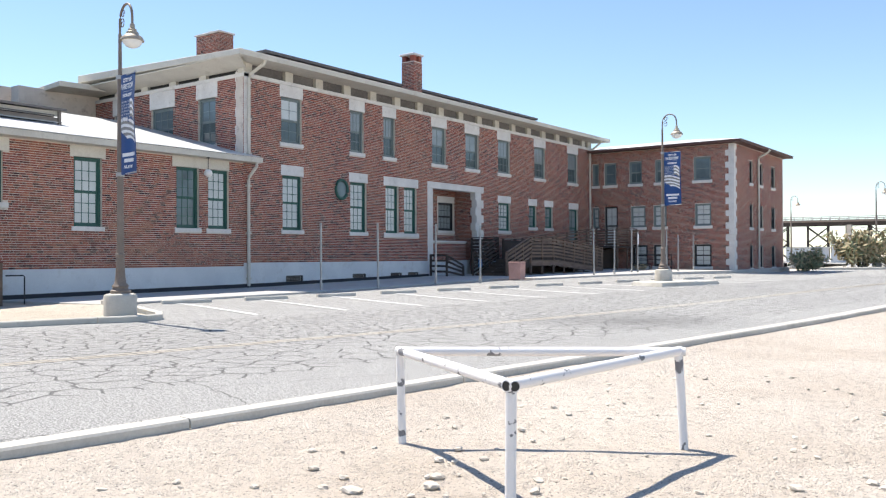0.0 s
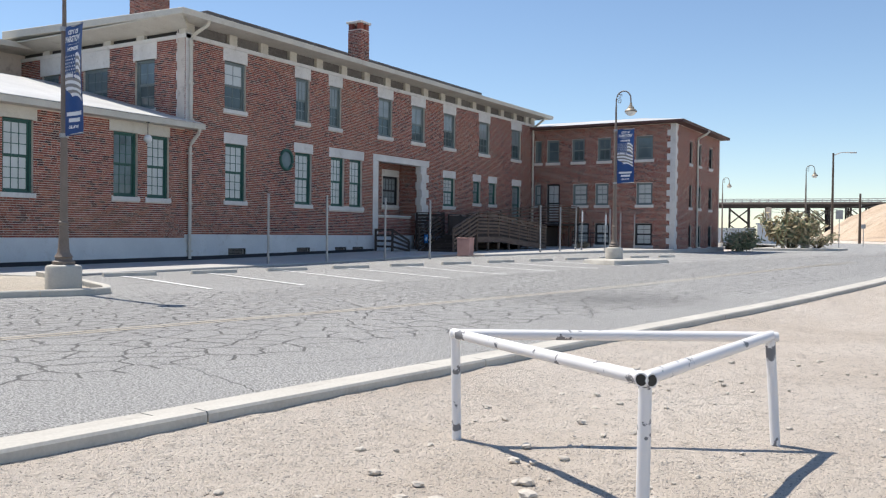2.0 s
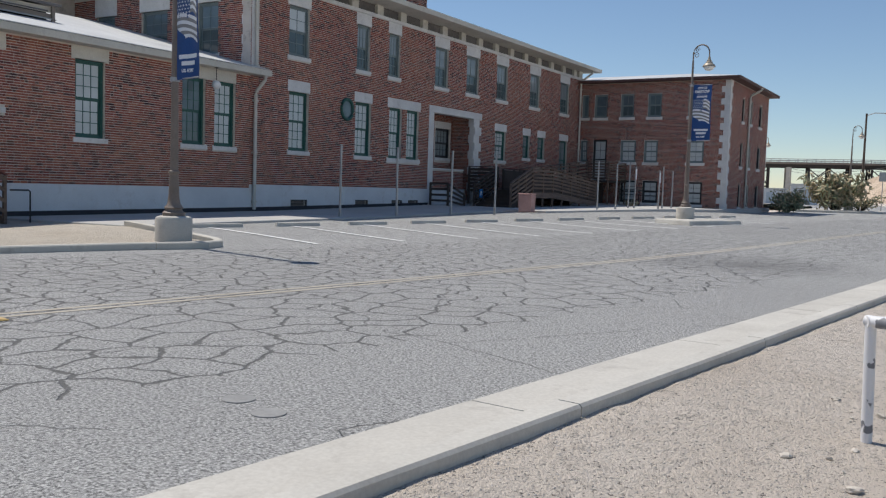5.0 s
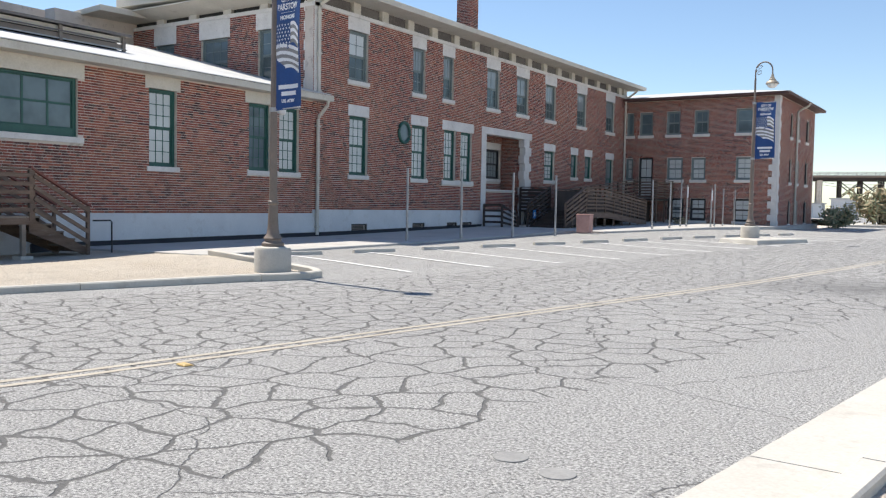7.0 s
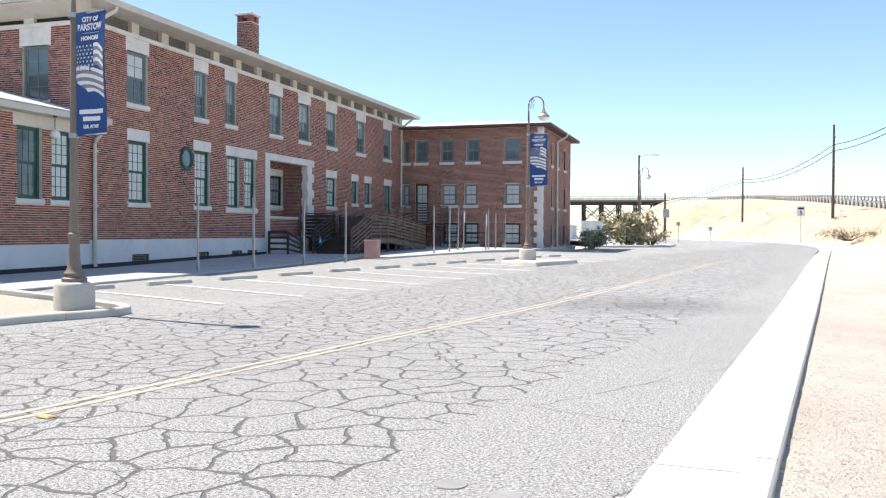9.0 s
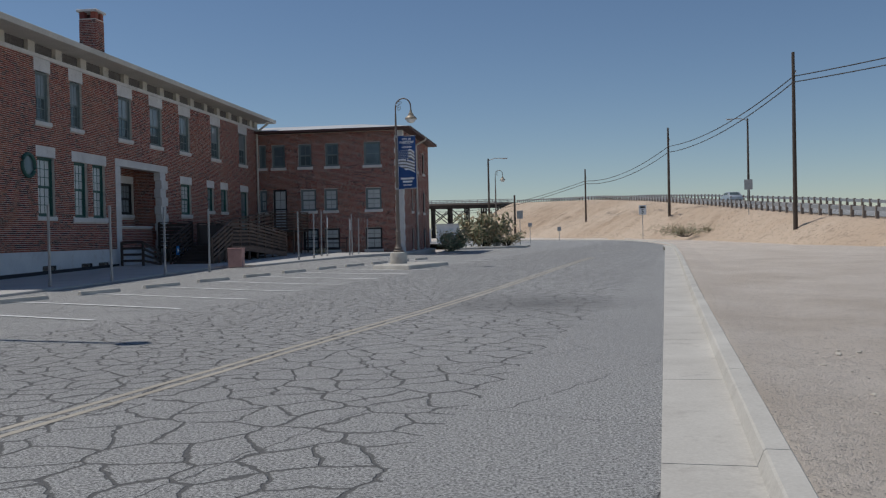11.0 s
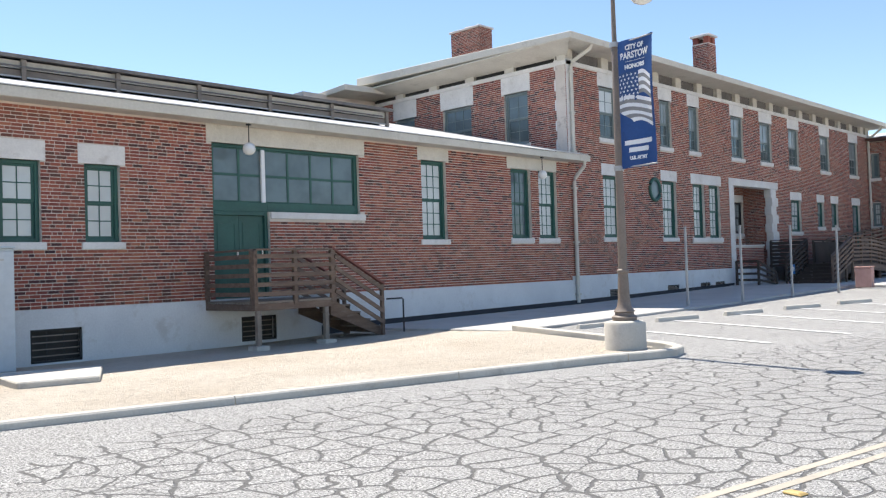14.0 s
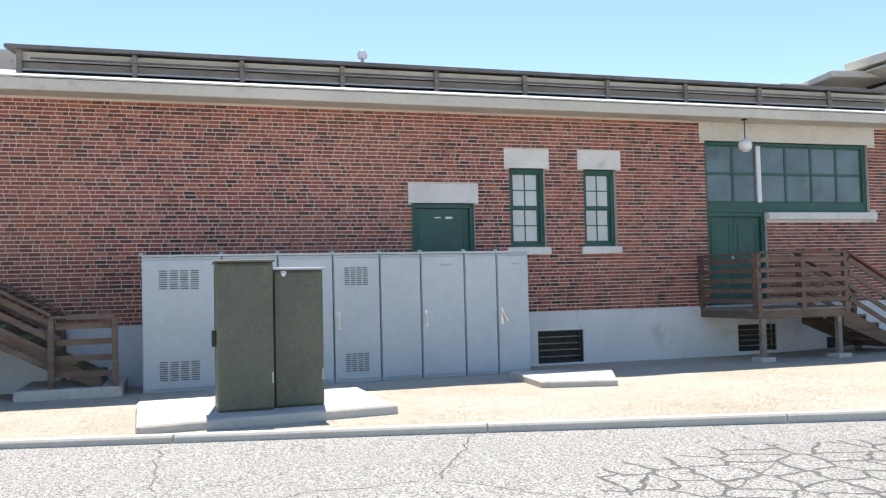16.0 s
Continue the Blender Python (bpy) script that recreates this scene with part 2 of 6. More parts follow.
def asphalt_material():
    m, n, l, b = blank("cracked_asphalt")
    pos = where(n)
    sep = n.new("ShaderNodeSeparateXYZ")
    l.new(pos, sep.inputs[0])
    grain = noise_node(n, l, pos, 48, 3, 0.8)
    mid = noise_node(n, l, pos, 14, 5, 0.75)
    large = noise_node(n, l, pos, 0.22, 5, 0.6)
    c = ramp(n, l, grain, [(0.40, (0.06, 0.059, 0.057)), (0.47, (0.26, 0.255, 0.245)), (0.54, (0.35, 0.345, 0.33)), (0.61, (0.66, 0.65, 0.62))])
    c = mix(n, l, ramp(n, l, large, [(0.38, (0, 0, 0)), (0.70, (0.4, 0.4, 0.4))]), c, (0.23, 0.226, 0.22))
    c = mix(n, l, ramp(n, l, mid, [(0.48, (0, 0, 0)), (0.62, (0.45, 0.45, 0.45))]), c, (0.46, 0.45, 0.43))
    # sealed cracks: warped cells, thick near the centre line, sparse elsewhere
    warp = n.new("ShaderNodeTexNoise")
    warp.inputs["Scale"].default_value, warp.inputs["Detail"].default_value = 2.6, 4
    l.new(pos, warp.inputs["Vector"])
    add = n.new("ShaderNodeMixRGB")
    add.blend_type, add.inputs[0].default_value = "LINEAR_LIGHT", 0.15
    l.new(pos, add.inputs[1])
    l.new(warp.outputs["Color"], add.inputs[2])

    def cells(scale, width):
        vo = n.new("ShaderNodeTexVoronoi")
        vo.voronoi_dimensions, vo.feature = "2D", "DISTANCE_TO_EDGE"
        vo.inputs["Scale"].default_value = scale
        l.new(add.outputs[0], vo.inputs["Vector"])
        return ramp(n, l, vo.outputs["Distance"], [(0.0, (1, 1, 1)), (width, (1, 1, 1)), (width * 1.7, (0, 0, 0))])

    line = maths(n, l, "ADD", sep.outputs[0], maths(n, l, "MULTIPLY", sep.outputs[1], -0.165))
    off = maths(n, l, "ABSOLUTE", maths(n, l, "ADD", line, 12.4))
    blot = noise_node(n, l, pos, 0.4, 4, 0.65)

    def span(value, lo, hi):
        r = n.new("ShaderNodeMapRange")
        r.inputs["From Min"].default_value, r.inputs["From Max"].default_value = lo, hi
        l.new(value, r.inputs["Value"])
        return r.outputs["Result"]

    reach = maths(n, l, "MULTIPLY", span(off, 5.0, 3.0), span(sep.outputs[1], -0.4, 2.6))
    dense = maths(n, l, "GREATER_THAN", maths(n, l, "MULTIPLY", reach, maths(n, l, "ADD", blot, 0.25)), 0.34)
    right = maths(n, l, "GREATER_THAN", maths(n, l, "ADD", line, maths(n, l, "MULTIPLY", blot, 1.2)), -10.5)
    fine_net = maths(n, l, "MULTIPLY", cells(2.7, 0.034), maths(n, l, "SUBTRACT", 1.0, right))
    wide_net = maths(n, l, "MULTIPLY", cells(1.95, 0.024), right)
    crack = maths(n, l, "MULTIPLY", maths(n, l, "ADD", fine_net, wide_net), dense)
    far_crack = maths(n, l, "MULTIPLY", cells(0.34, 0.0022), maths(n, l, "GREATER_THAN", blot, 0.44))
    tar = maths(n, l, "MINIMUM", maths(n, l, "ADD", crack, far_crack), 1.0)
    c = mix(n, l, maths(n, l, "MULTIPLY", tar, 0.86), c, (0.10, 0.097, 0.093))
    # oil-darkened patch in the running lane
    spot = n.new("ShaderNodeVectorMath")
    spot.operation = "DISTANCE"
    spot.inputs[1].default_value = (-7.1, 16.4, 0.1)
    l.new(pos, spot.inputs[0])
    oil = maths(n, l, "MULTIPLY", span(spot.outputs["Value"], 2.6, 0.3), blot)
    c = mix(n, l, oil, c, (0.11, 0.108, 0.105))
    l.new(c, b.inputs["Base Color"])
    b.inputs["Roughness"].default_value = 0.92
    h = maths(n, l, "SUBTRACT", maths(n, l, "MULTIPLY", grain, 0.7), maths(n, l, "MULTIPLY", tar, 0.6))
    bump(n, l, b, h, 1.0, 0.02)
    return m


def dirt_material(name, pale, brown, pebble, scale=1.0):
    m, n, l, b = blank(name)
    pos = where(n)
    large, mid, fine = noise_node(n, l, pos, 0.35 * scale, 5), noise_node(n, l, pos, 9 * scale, 6, 0.8), noise_node(n, l, pos, 42 * scale, 3, 0.8)
    c = ramp(n, l, large, [(0.35, brown), (0.6, pale)])
    c = mix(n, l, ramp(n, l, mid, [(0.53, (0, 0, 0)), (0.66, (0.7, 0.7, 0.7))]), c, tuple(x * 0.66 for x in brown))
    vo = n.new("ShaderNodeTexVoronoi")
    vo.inputs["Scale"].default_value = 34 * scale
    l.new(pos, vo.inputs["Vector"])
    stones = ramp(n, l, vo.outputs["Distance"], [(0.12, (1, 1, 1)), (0.30, (0, 0, 0))])
    chosen = maths(n, l, "MULTIPLY", stones, maths(n, l, "GREATER_THAN", noise_node(n, l, pos, 9 * scale, 2), 0.52))
    c = mix(n, l, maths(n, l, "MULTIPLY", chosen, 0.7), c, pebble)
    c = mix(n, l, ramp(n, l, fine, [(0.36, (1, 1, 1)), (0.41, (0, 0, 0))]), c, tuple(x * 0.22 for x in brown))
    l.new(c, b.inputs["Base Color"])
    b.inputs["Roughness"].default_value = 0.97
    h = maths(n, l, "ADD", maths(n, l, "MULTIPLY", chosen, 0.8), maths(n, l, "ADD", fine, maths(n, l, "MULTIPLY", mid, 1.5)))
    bump(n, l, b, h, 1.0, 0.035)
    return m


ASPHALT = asphalt_material()
SAND = dirt_material("pale_desert_dirt", (0.75, 0.66, 0.565), (0.64, 0.545, 0.45), (0.80, 0.75, 0.69))
GRAVEL = dirt_material("tan_gravel", (0.70, 0.63, 0.53), (0.59, 0.51, 0.41), (0.76, 0.71, 0.64), 0.9)
BANK = dirt_material("bare_sandy_bank", (0.60, 0.47, 0.35), (0.50, 0.37, 0.26), (0.52, 0.43, 0.33), 0.12)


def chipped_paint():
    m, n, l, b = blank("chipped_white_pipe_paint")
    v = where(n)
    f = noise_node(n, l, v, 6.5, 5, 0.6)
    chip = ramp(n, l, f, [(0.595, (0, 0, 0)), (0.605, (1, 1, 1))])
    c = mix(n, l, chip, (0.78, 0.76, 0.75), (0.19, 0.19, 0.20))
    l.new(c, b.inputs["Base Color"])
    b.inputs["Roughness"].default_value = 0.6
    bump(n, l, b, maths(n, l, "SUBTRACT", 1.0, chip), 0.4, 0.003)
    return m


CHIPPED = chipped_paint()


# ---- mesh helpers ----
class Solid:
    """Vertices and faces of one mesh in the making."""

    def __init__(self):
        self.v, self.f = [], []

    def face(self, *pts):
        i = len(self.v)
        self.v += [tuple(p) for p in pts]
        self.f.append(tuple(range(i, i + len(pts))))
        return self

    def hexa(self, a, b):
        """A solid between two quads with matching corners, a below (counter-clockwise from above) and b above."""
        i = len(self.v)
        self.v += [tuple(p) for p in (*a, *b)]
        self.f += [tuple(i + k for k in q) for q in ((3, 2, 1, 0), (4, 5, 6, 7), (0, 1, 5, 4), (1, 2, 6, 5), (2, 3, 7, 6), (3, 0, 4, 7))]
        return self

    def box(self, x0, x1, y0, y1, z0, z1):
        x0, x1, y0, y1, z0, z1 = min(x0, x1), max(x0, x1), min(y0, y1), max(y0, y1), min(z0, z1), max(z0, z1)
        return self.hexa([(x0, y0, z0), (x1, y0, z0), (x1, y1, z0), (x0, y1, z0)], [(x0, y0, z1), (x1, y0, z1), (x1, y1, z1), (x0, y1, z1)])

    def bar(self, p, q, w, h, up=(0, 0, 1)):
        """A rectangular bar from p to q, w wide and h high."""
        p, q = Vector(p), Vector(q)
        d = (q - p).normalized()
        s = d.cross(Vector(up))
        s = s.normalized() if s.length > 1e-6 else Vector((1, 0, 0))
        t = s.cross(d).normalized()
        c = [(-w / 2, -h / 2), (w / 2, -h / 2), (w / 2, h / 2), (-w / 2, h / 2)]
        return self.hexa([p + s * a + t * b for a, b in c], [q + s * a + t * b for a, b in c])

    def lathe(self, profile, at=(0, 0, 0), steps=16):
        """Turned about the upright through at: a list of radius and height."""
        x, y, z = at
        i = len(self.v)
        for r, h in profile:
            self.v += [(x + r * math.cos(2 * math.pi * k / steps), y + r * math.sin(2 * math.pi * k / steps), z + h) for k in range(steps)]
        for a in range(len(profile) - 1):
            for k in range(steps):
                k2 = (k + 1) % steps
                self.f.append((i + a * steps + k, i + a * steps + k2, i + (a + 1) * steps + k2, i + (a + 1) * steps + k))
        self.f.append(tuple(i + k for k in reversed(range(steps))))
        self.f.append(tuple(i + (len(profile) - 1) * steps + k for k in range(steps)))
        return self

    def tube(self, pts, r, steps=10, cap=True):
        pts = [Vector(p) for p in pts]
        rs = r if isinstance(r, (list, tuple)) else [r] * len(pts)
        i = len(self.v)
        for k, p in enumerate(pts):
            d = (pts[min(k + 1, len(pts) - 1)] - pts[max(k - 1, 0)]).normalized()
            s = d.cross(Vector((0, 0, 1)) if abs(d.z) < 0.95 else Vector((1, 0, 0))).normalized()
            t = s.cross(d)
            self.v += [tuple(p + s * rs[k] * math.cos(2 * math.pi * a / steps) + t * rs[k] * math.sin(2 * math.pi * a / steps)) for a in range(steps)]
        for k in range(len(pts) - 1):
            for a in range(steps):
                b = (a + 1) % steps
                self.f.append((i + k * steps + a, i + (k + 1) * steps + a, i + (k + 1) * steps + b, i + k * steps + b))
        if cap:
            self.f.append(tuple(i + a for a in range(steps)))
            self.f.append(tuple(i + (len(pts) - 1) * steps + a for a in reversed(range(steps))))
        return self

    def mesh(self, name, material, bevel=0.0, smooth=False):
        me = bpy.data.meshes.new(name)
        me.from_pydata(self.v, [], self.f)
        bm = bmesh.new()
        bm.from_mesh(me)
        if len(self.v) < 6000:
            bmesh.ops.recalc_face_normals(bm, faces=bm.faces)
        if bevel:
            bmesh.ops.bevel(bm, geom=bm.edges[:], offset=bevel, segments=1, affect="EDGES", clamp_overlap=True)
        for f in bm.faces:
            f.smooth = smooth
        bm.to_mesh(me)
        bm.free()
        if smooth:
            me.set_sharp_from_angle(angle=radians(40))
        me.materials.append(material)
        return me


def part(name, solid, material, parent, label="", bevel=0.0, smooth=False):
    ob = new(name, solid.mesh(name, material, bevel, smooth))
    ob.parent = parent
    if label:
        tagged(ob, label)
    return ob


def thing(name, label, category, at=None, group="", kind=""):
    ob = new(name)
    ob.empty_display_size = 0.1
    if at is not None:
        ob.matrix_basis = at
    return tagged(ob, label, category, group, kind)


def lone(name, solid, material, label, category, bevel=0.0, smooth=False, kind="", group="", at=None):
    ob = new(name, solid.mesh(name, material, bevel, smooth))
    if at is not None:
        ob.matrix_basis = at
    return tagged(ob, label, category, group, kind)


def smoothstep(a, b, x):
    t = min(1.0, max(0.0, (x - a) / (b - a)))
    return t * t * (3 - 2 * t)


# ---- ground, road, kerbs ----
GUTTER = lambda y: -6.44 + 0.119 * y      # edge between asphalt and gutter
FAR_KERB = lambda y: -17.72 + 0.23 * y  # kerb face of the planted strip before the low wing


def rise(y):
    return 0.24 * smoothstep(14, 40, y) + 0.26 * smoothstep(62, 118, y)


def road_z(x, y):
    return 0.09 * smoothstep(-13, -19, x) + rise(y)


def axis(stops):
    out = []
    for (a, b, step) in stops:
        k = max(1, round((b - a) / step))
        out += [a + (b - a) * i / k for i in range(k)]
    return out + [stops[-1][1]]


def make_ground():
    xs = axis([(-2500, -400, 700), (-400, -60, 70), (-60, -5.8, 5.42), (-5.8, -5.75, 0.05), (-5.75, 2, 0.155), (2, 14, 1.2), (14, 60, 8), (60, 400, 60), (400, 2500, 600)])
    ys = axis([(-2500, -300, 700), (-300, -20, 50), (-20, 0, 2.5), (0, 13, 0.16), (13, 40, 1.2), (40, 140, 5), (140, 500, 40), (500, 3500, 700)])
    s = Solid()
    for y in ys:
        for x in xs:
            back = x + 5.75
            x += 0.118 * max(-15.0, min(y, 65.0)) * smoothstep(60, 25, abs(x))
            if back < -0.03 and y < 120:
                z = -0.16
            else:
                near = smoothstep(14, 10, abs(y - 6) + abs(x + 2))
                z = 0.045 - 0.085 * smoothstep(0.0, 1.2, back) + rise(y)
                z += 0.012 * noise.noise((x * 1.3, y * 1.3, 0)) + near * 0.014 * noise.noise((x * 5, y * 5, 3)) + 0.1 * noise.noise((x * 0.1, y * 0.1, 9)) * smoothstep(3, 9, back)
            s.v.append((x, y, z))
    w = len(xs)
    s.f = [(j * w + i, j * w + i + 1, (j + 1) * w + i + 1, (j + 1) * w + i) for j in range(len(ys) - 1) for i in range(w - 1)]
    lone("ground", s, SAND, "pale desert dirt with pebbles and trodden bumps", "ground", kind="structure", smooth=True)


make_ground()

ROAD_EDGES = [((FAR_KERB(y) - 0.05 if y < 10.5 else -15.4 - (y - 10.9) * 2.2 if y < 13 else -20.5 if y < 33 else -23, y), (GUTTER(y) + 0.03, y)) for y in (-16, -8, 0, 4, 8, 10.4, 10.9, 11.5, 12, 12.9, 16, 20, 26, 32, 38, 44, 50, 53)]
ROAD_EDGES += [((-14.9, 53.2), (-0.2, 53.2)), ((-14.9, 60), (0.6, 60)), ((-15.2, 70), (1.75, 70)), ((-15.5, 80), (2.2, 82)), ((-17, 89), (0, 98)), ((-22, 96), (-8, 110)), ((-40, 102), (-25, 118)), ((-110, 108), (-100, 128))]


def make_road():
    s, cols = Solid(), 26
    for (lx, ly), (rx, ry) in ROAD_EDGES:
        for k in range(cols + 1):
            x, y = lx + (rx - lx) * k / cols, ly + (ry - ly) * k / cols
            s.v.append((x, y, road_z(x, y)))
    w = cols + 1
    for j in range(len(ROAD_EDGES) - 1):
        if j == 17:
            continue
        s.f += [(j * w + i, j * w + i + 1, (j + 1) * w + i + 1, (j + 1) * w + i) for i in range(cols)]
    lone("road", s, ASPHALT, "sun-bleached grey asphalt with dark sealed cracks", "road", kind="structure", smooth=True)


make_road()


def swept(points, profile):
    """A profile of (offset to the right, height) carried along points of (x, y, z)."""
    s, n = Solid(), len(profile)
    for k, p in enumerate(points):
        a, b = Vector(points[max(k - 1, 0)]), Vector(points[min(k + 1, len(points) - 1)])
        d = (b - a).normalized()
        r = Vector((d.y, -d.x, 0)).normalized()
        s.v += [tuple(Vector(p) + r * o + Vector((0, 0, h))) for o, h in profile]
    for k in range(len(points) - 1):
        s.f += [(k * n + i, k * n + (i + 1) % n, (k + 1) * n + (i + 1) % n, (k + 1) * n + i) for i in range(n)]
    s.f += [tuple(range(n)), tuple(reversed(range(len(s.v) - n, len(s.v))))]
    return s


def along(points, start, length):
    """The stretch of a polyline from start, of that length."""
    out, done = [], 0.0
    for a, b in zip(points, points[1:]):
        a, b = Vector(a), Vector(b)
        seg = (b - a).length
        lo, hi = max(start, done), min(start + length, done + seg)
        if hi > lo + 1e-4:
            if not out:
                out.append(tuple(a + (b - a) * (lo - done) / seg))
            out.append(tuple(a + (b - a) * (hi - done) / seg))
        done += seg
    return out


def kerb_run(name, label, points, profile, piece, gap=0.012):
    base = thing(name, label, "kerb", kind="structure")
    total = sum((Vector(b) - Vector(a)).length for a, b in zip(points, points[1:]))
    for k in range(int(total / piece) + 1):
        pts = along(points, k * piece + gap / 2, min(piece, total - k * piece) - gap)
        if len(pts) > 1:
            part("kerb_stone", swept(pts, profile), CONCRETE, base, bevel=0.0)


NEAR_LINE = [(GUTTER(y), y, rise(y)) for y in (-14, 0, 8, 13, 18, 24, 30, 36, 42, 50, 62)] + [(x, y, rise(y) - 0.03) for x, y in ((1.6, 70), (2.2, 79), (1.6, 88), (-0.5, 97), (-4, 104.5), (-9, 110), (-17, 114.5), (-26, 118))]
kerb_run("kerb", "pale concrete kerb with a broad gutter beside the road", NEAR_LINE, [(0, -0.12), (0, 0.006), (0.55, 0.012), (0.585, 0.105), (0.60, 0.118), (0.735, 0.118), (0.75, 0.10), (0.75, -0.12)], 3.05)
ISLAND_LINE = [(FAR_KERB(y), y, 0.0) for y in (-14, -6, 0, 5, 9.4)] + [(-15.24, 10.25, 0), (-15.14, 10.7, 0), (-15.26, 11.15, 0), (-15.6, 11.4, 0.02), (-17.5, 12.1, 0.06), (-20.3, 13.1, 0.09)]
kerb_run("kerb", "low concrete kerb round the gravel strip", ISLAND_LINE, [(0, -0.12), (0, 0.135), (-0.02, 0.155), (-0.145, 0.155), (-0.16, 0.14), (-0.16, -0.12)], 3.05)

# gravel strip between the far kerb and the wing
s = Solid()
gx = 14
rows = axis([(-14, 12.9, 0.9)])
for y in rows:
    edge = min(FAR_KERB(y), -15.24) - 0.13 if y < 10.3 else -15.3 - (y - 10.9) * 2.4 if y > 10.9 else -15.35
    wall_z = -0.06 + 0.2 * smoothstep(9, 16, y)
    for k in range(gx + 1):
        f = k / gx
        x = edge + (-25.3 - edge) * f
        s.v.append((x, y, 0.12 + (wall_z - 0.12) * f + 0.012 * noise.noise((x * 2, y * 2, 0))))
s.f = [(j * (gx + 1) + i + 1, j * (gx + 1) + i, (j + 1) * (gx + 1) + i, (j + 1) * (gx + 1) + i + 1) for j in range(len(rows) - 1) for i in range(gx)]
lone("gravel_strip", s, GRAVEL, "tan gravel bed between kerb and brick wing", "gravel", kind="structure", smooth=True)

# concrete pavement along the main building
s = Solid()
s.hexa([(-25.3, 12.6, -0.1), (-20.3, 12.9, -0.1), (-20.3, 23.0, -0.1), (-25.3, 23.0, -0.1)], [(-25.3, 12.6, 0.12), (-20.3, 12.9, 0.14), (-20.3, 23.0, 0.21), (-25.3, 23.0, 0.20)])
s.hexa([(-25.3, 23.002, -0.1), (-20.3, 23.002, -0.1), (-20.3, 33.0, -0.1), (-25.3, 33.0, -0.1)], [(-25.3, 23.002, 0.20), (-20.3, 23.002, 0.21), (-20.3, 33.0, 0.37), (-25.3, 33.0, 0.38)])
lone("pavement", s, WALK, "shaded concrete pavement before the brick building", "pavement", bevel=0.015, kind="structure")
s = Solid()
s.hexa([(-25.3, 33.01, -0.1), (-18.9, 33.01, -0.1), (-17.6, 44.0, -0.1), (-25.3, 51.4, -0.1)], [(-25.3, 33.01, 0.40), (-18.9, 33.01, 0.37), (-17.6, 44.0, 0.44), (-25.3, 51.4, 0.55)])
s.hexa([(-25.3, 51.4, -0.1), (-17.6, 44.0, -0.1), (-15.4, 51.4, -0.1), (-15.6, 62, -0.1)], [(-25.3, 51.4, 0.55), (-17.6, 44.0, 0.44), (-15.4, 51.4, 0.46), (-15.6, 62, 0.5)])
lone("pavement", s, WALK, "broad concrete pavement in the corner by the ramp", "pavement", bevel=0.015, kind="structure")

# road paint
s = Solid()
ys = [-10 + 1.2 * k for k in range(42)]
for side in (-0.09, 0.09):
    for a, b in zip(ys, ys[1:]):
        xa, xb = -11.5 + 0.165 * a + side, -11.5 + 0.165 * b + side
        s.face((xa - 0.04, a, road_z(xa, a) + 0.004), (xa + 0.04, a, road_z(xa, a) + 0.004), (xb + 0.04, b, road_z(xb, b) + 0.004), (xb - 0.04, b, road_z(xb, b) + 0.004))
lone("road_centre_line", s, YELLOW_LINE, "faded double yellow centre line on asphalt", "road marking", kind="structure")


def stall_line(p, q):
    s = Solid()
    d = (Vector(q) - Vector(p)).normalized()
    r = Vector((d.y, -d.x)) * 0.065
    cut = [Vector(p) + (Vector(q) - Vector(p)) * k / 6 for k in range(7)]
    for a, b in zip(cut, cut[1:]):
        s.face(*[(v.x, v.y, road_z(v.x, v.y) + 0.014) for v in (a + r, b + r, b - r, a - r)])
    return lone("parking_line", s, WHITE_LINE, "worn white parking bay line on asphalt", "road marking", kind="structure", group="parking bay lines")


for k in range(12):
    x, y = -14.8 + 0.52 * k, 13.3 + 2.4 * k
    stall_line((x - 4.43, y + 1.24), (x, y))


def wheel_stop(at):
    s = Solid()
    s.hexa([(-0.08, -0.7, -0.03), (0.08, -0.7, -0.03), (0.08, 0.7, -0.03), (-0.08, 0.7, -0.03)], [(-0.05, -0.68, 0.1), (0.05, -0.68, 0.1), (0.05, 0.68, 0.1), (-0.05, 0.68, 0.1)])
    return lone("wheel_stop", s, CONCRETE, "low pale concrete wheel stop on the asphalt", "wheel stop", bevel=0.012, group="wheel stops", at=at)


first_stop = wheel_stop(pose(-19.3, 14.85, road_z(-19.3, 14.85), 0, 0, -16))
for k in range(11):
    x, y = -18.75 + 0.55 * k, 17.2 + 2.35 * k
    copy_thing(first_stop, pose(x, y, road_z(x, y), 0, 0, -16 + random.uniform(-4, 4)))

# ---- buildings: walls with real openings ----
FACADE = Matrix(((0, -1, 0, -25.2), (1, 0, 0, 0), (0, 0, 1, 0), (0, 0, 0, 1)))   # u runs along +y, seen from +x
FRONT = Matrix(((1, 0, 0, 0), (0, 1, 0, 51.3), (0, 0, 1, 0), (0, 0, 0, 1)))        # north block, u runs along +x
SIDE = Matrix(((0, -1, 0, -16.0), (1, 0, 0, 0), (0, 0, 1, 0), (0, 0, 0, 1)))       # its flank
END = Matrix(((1, 0, 0, 0), (0, 1, 0, 22.0), (0, 0, 1, 0), (0, 0, 0, 1)))          # upper end wall of the main block


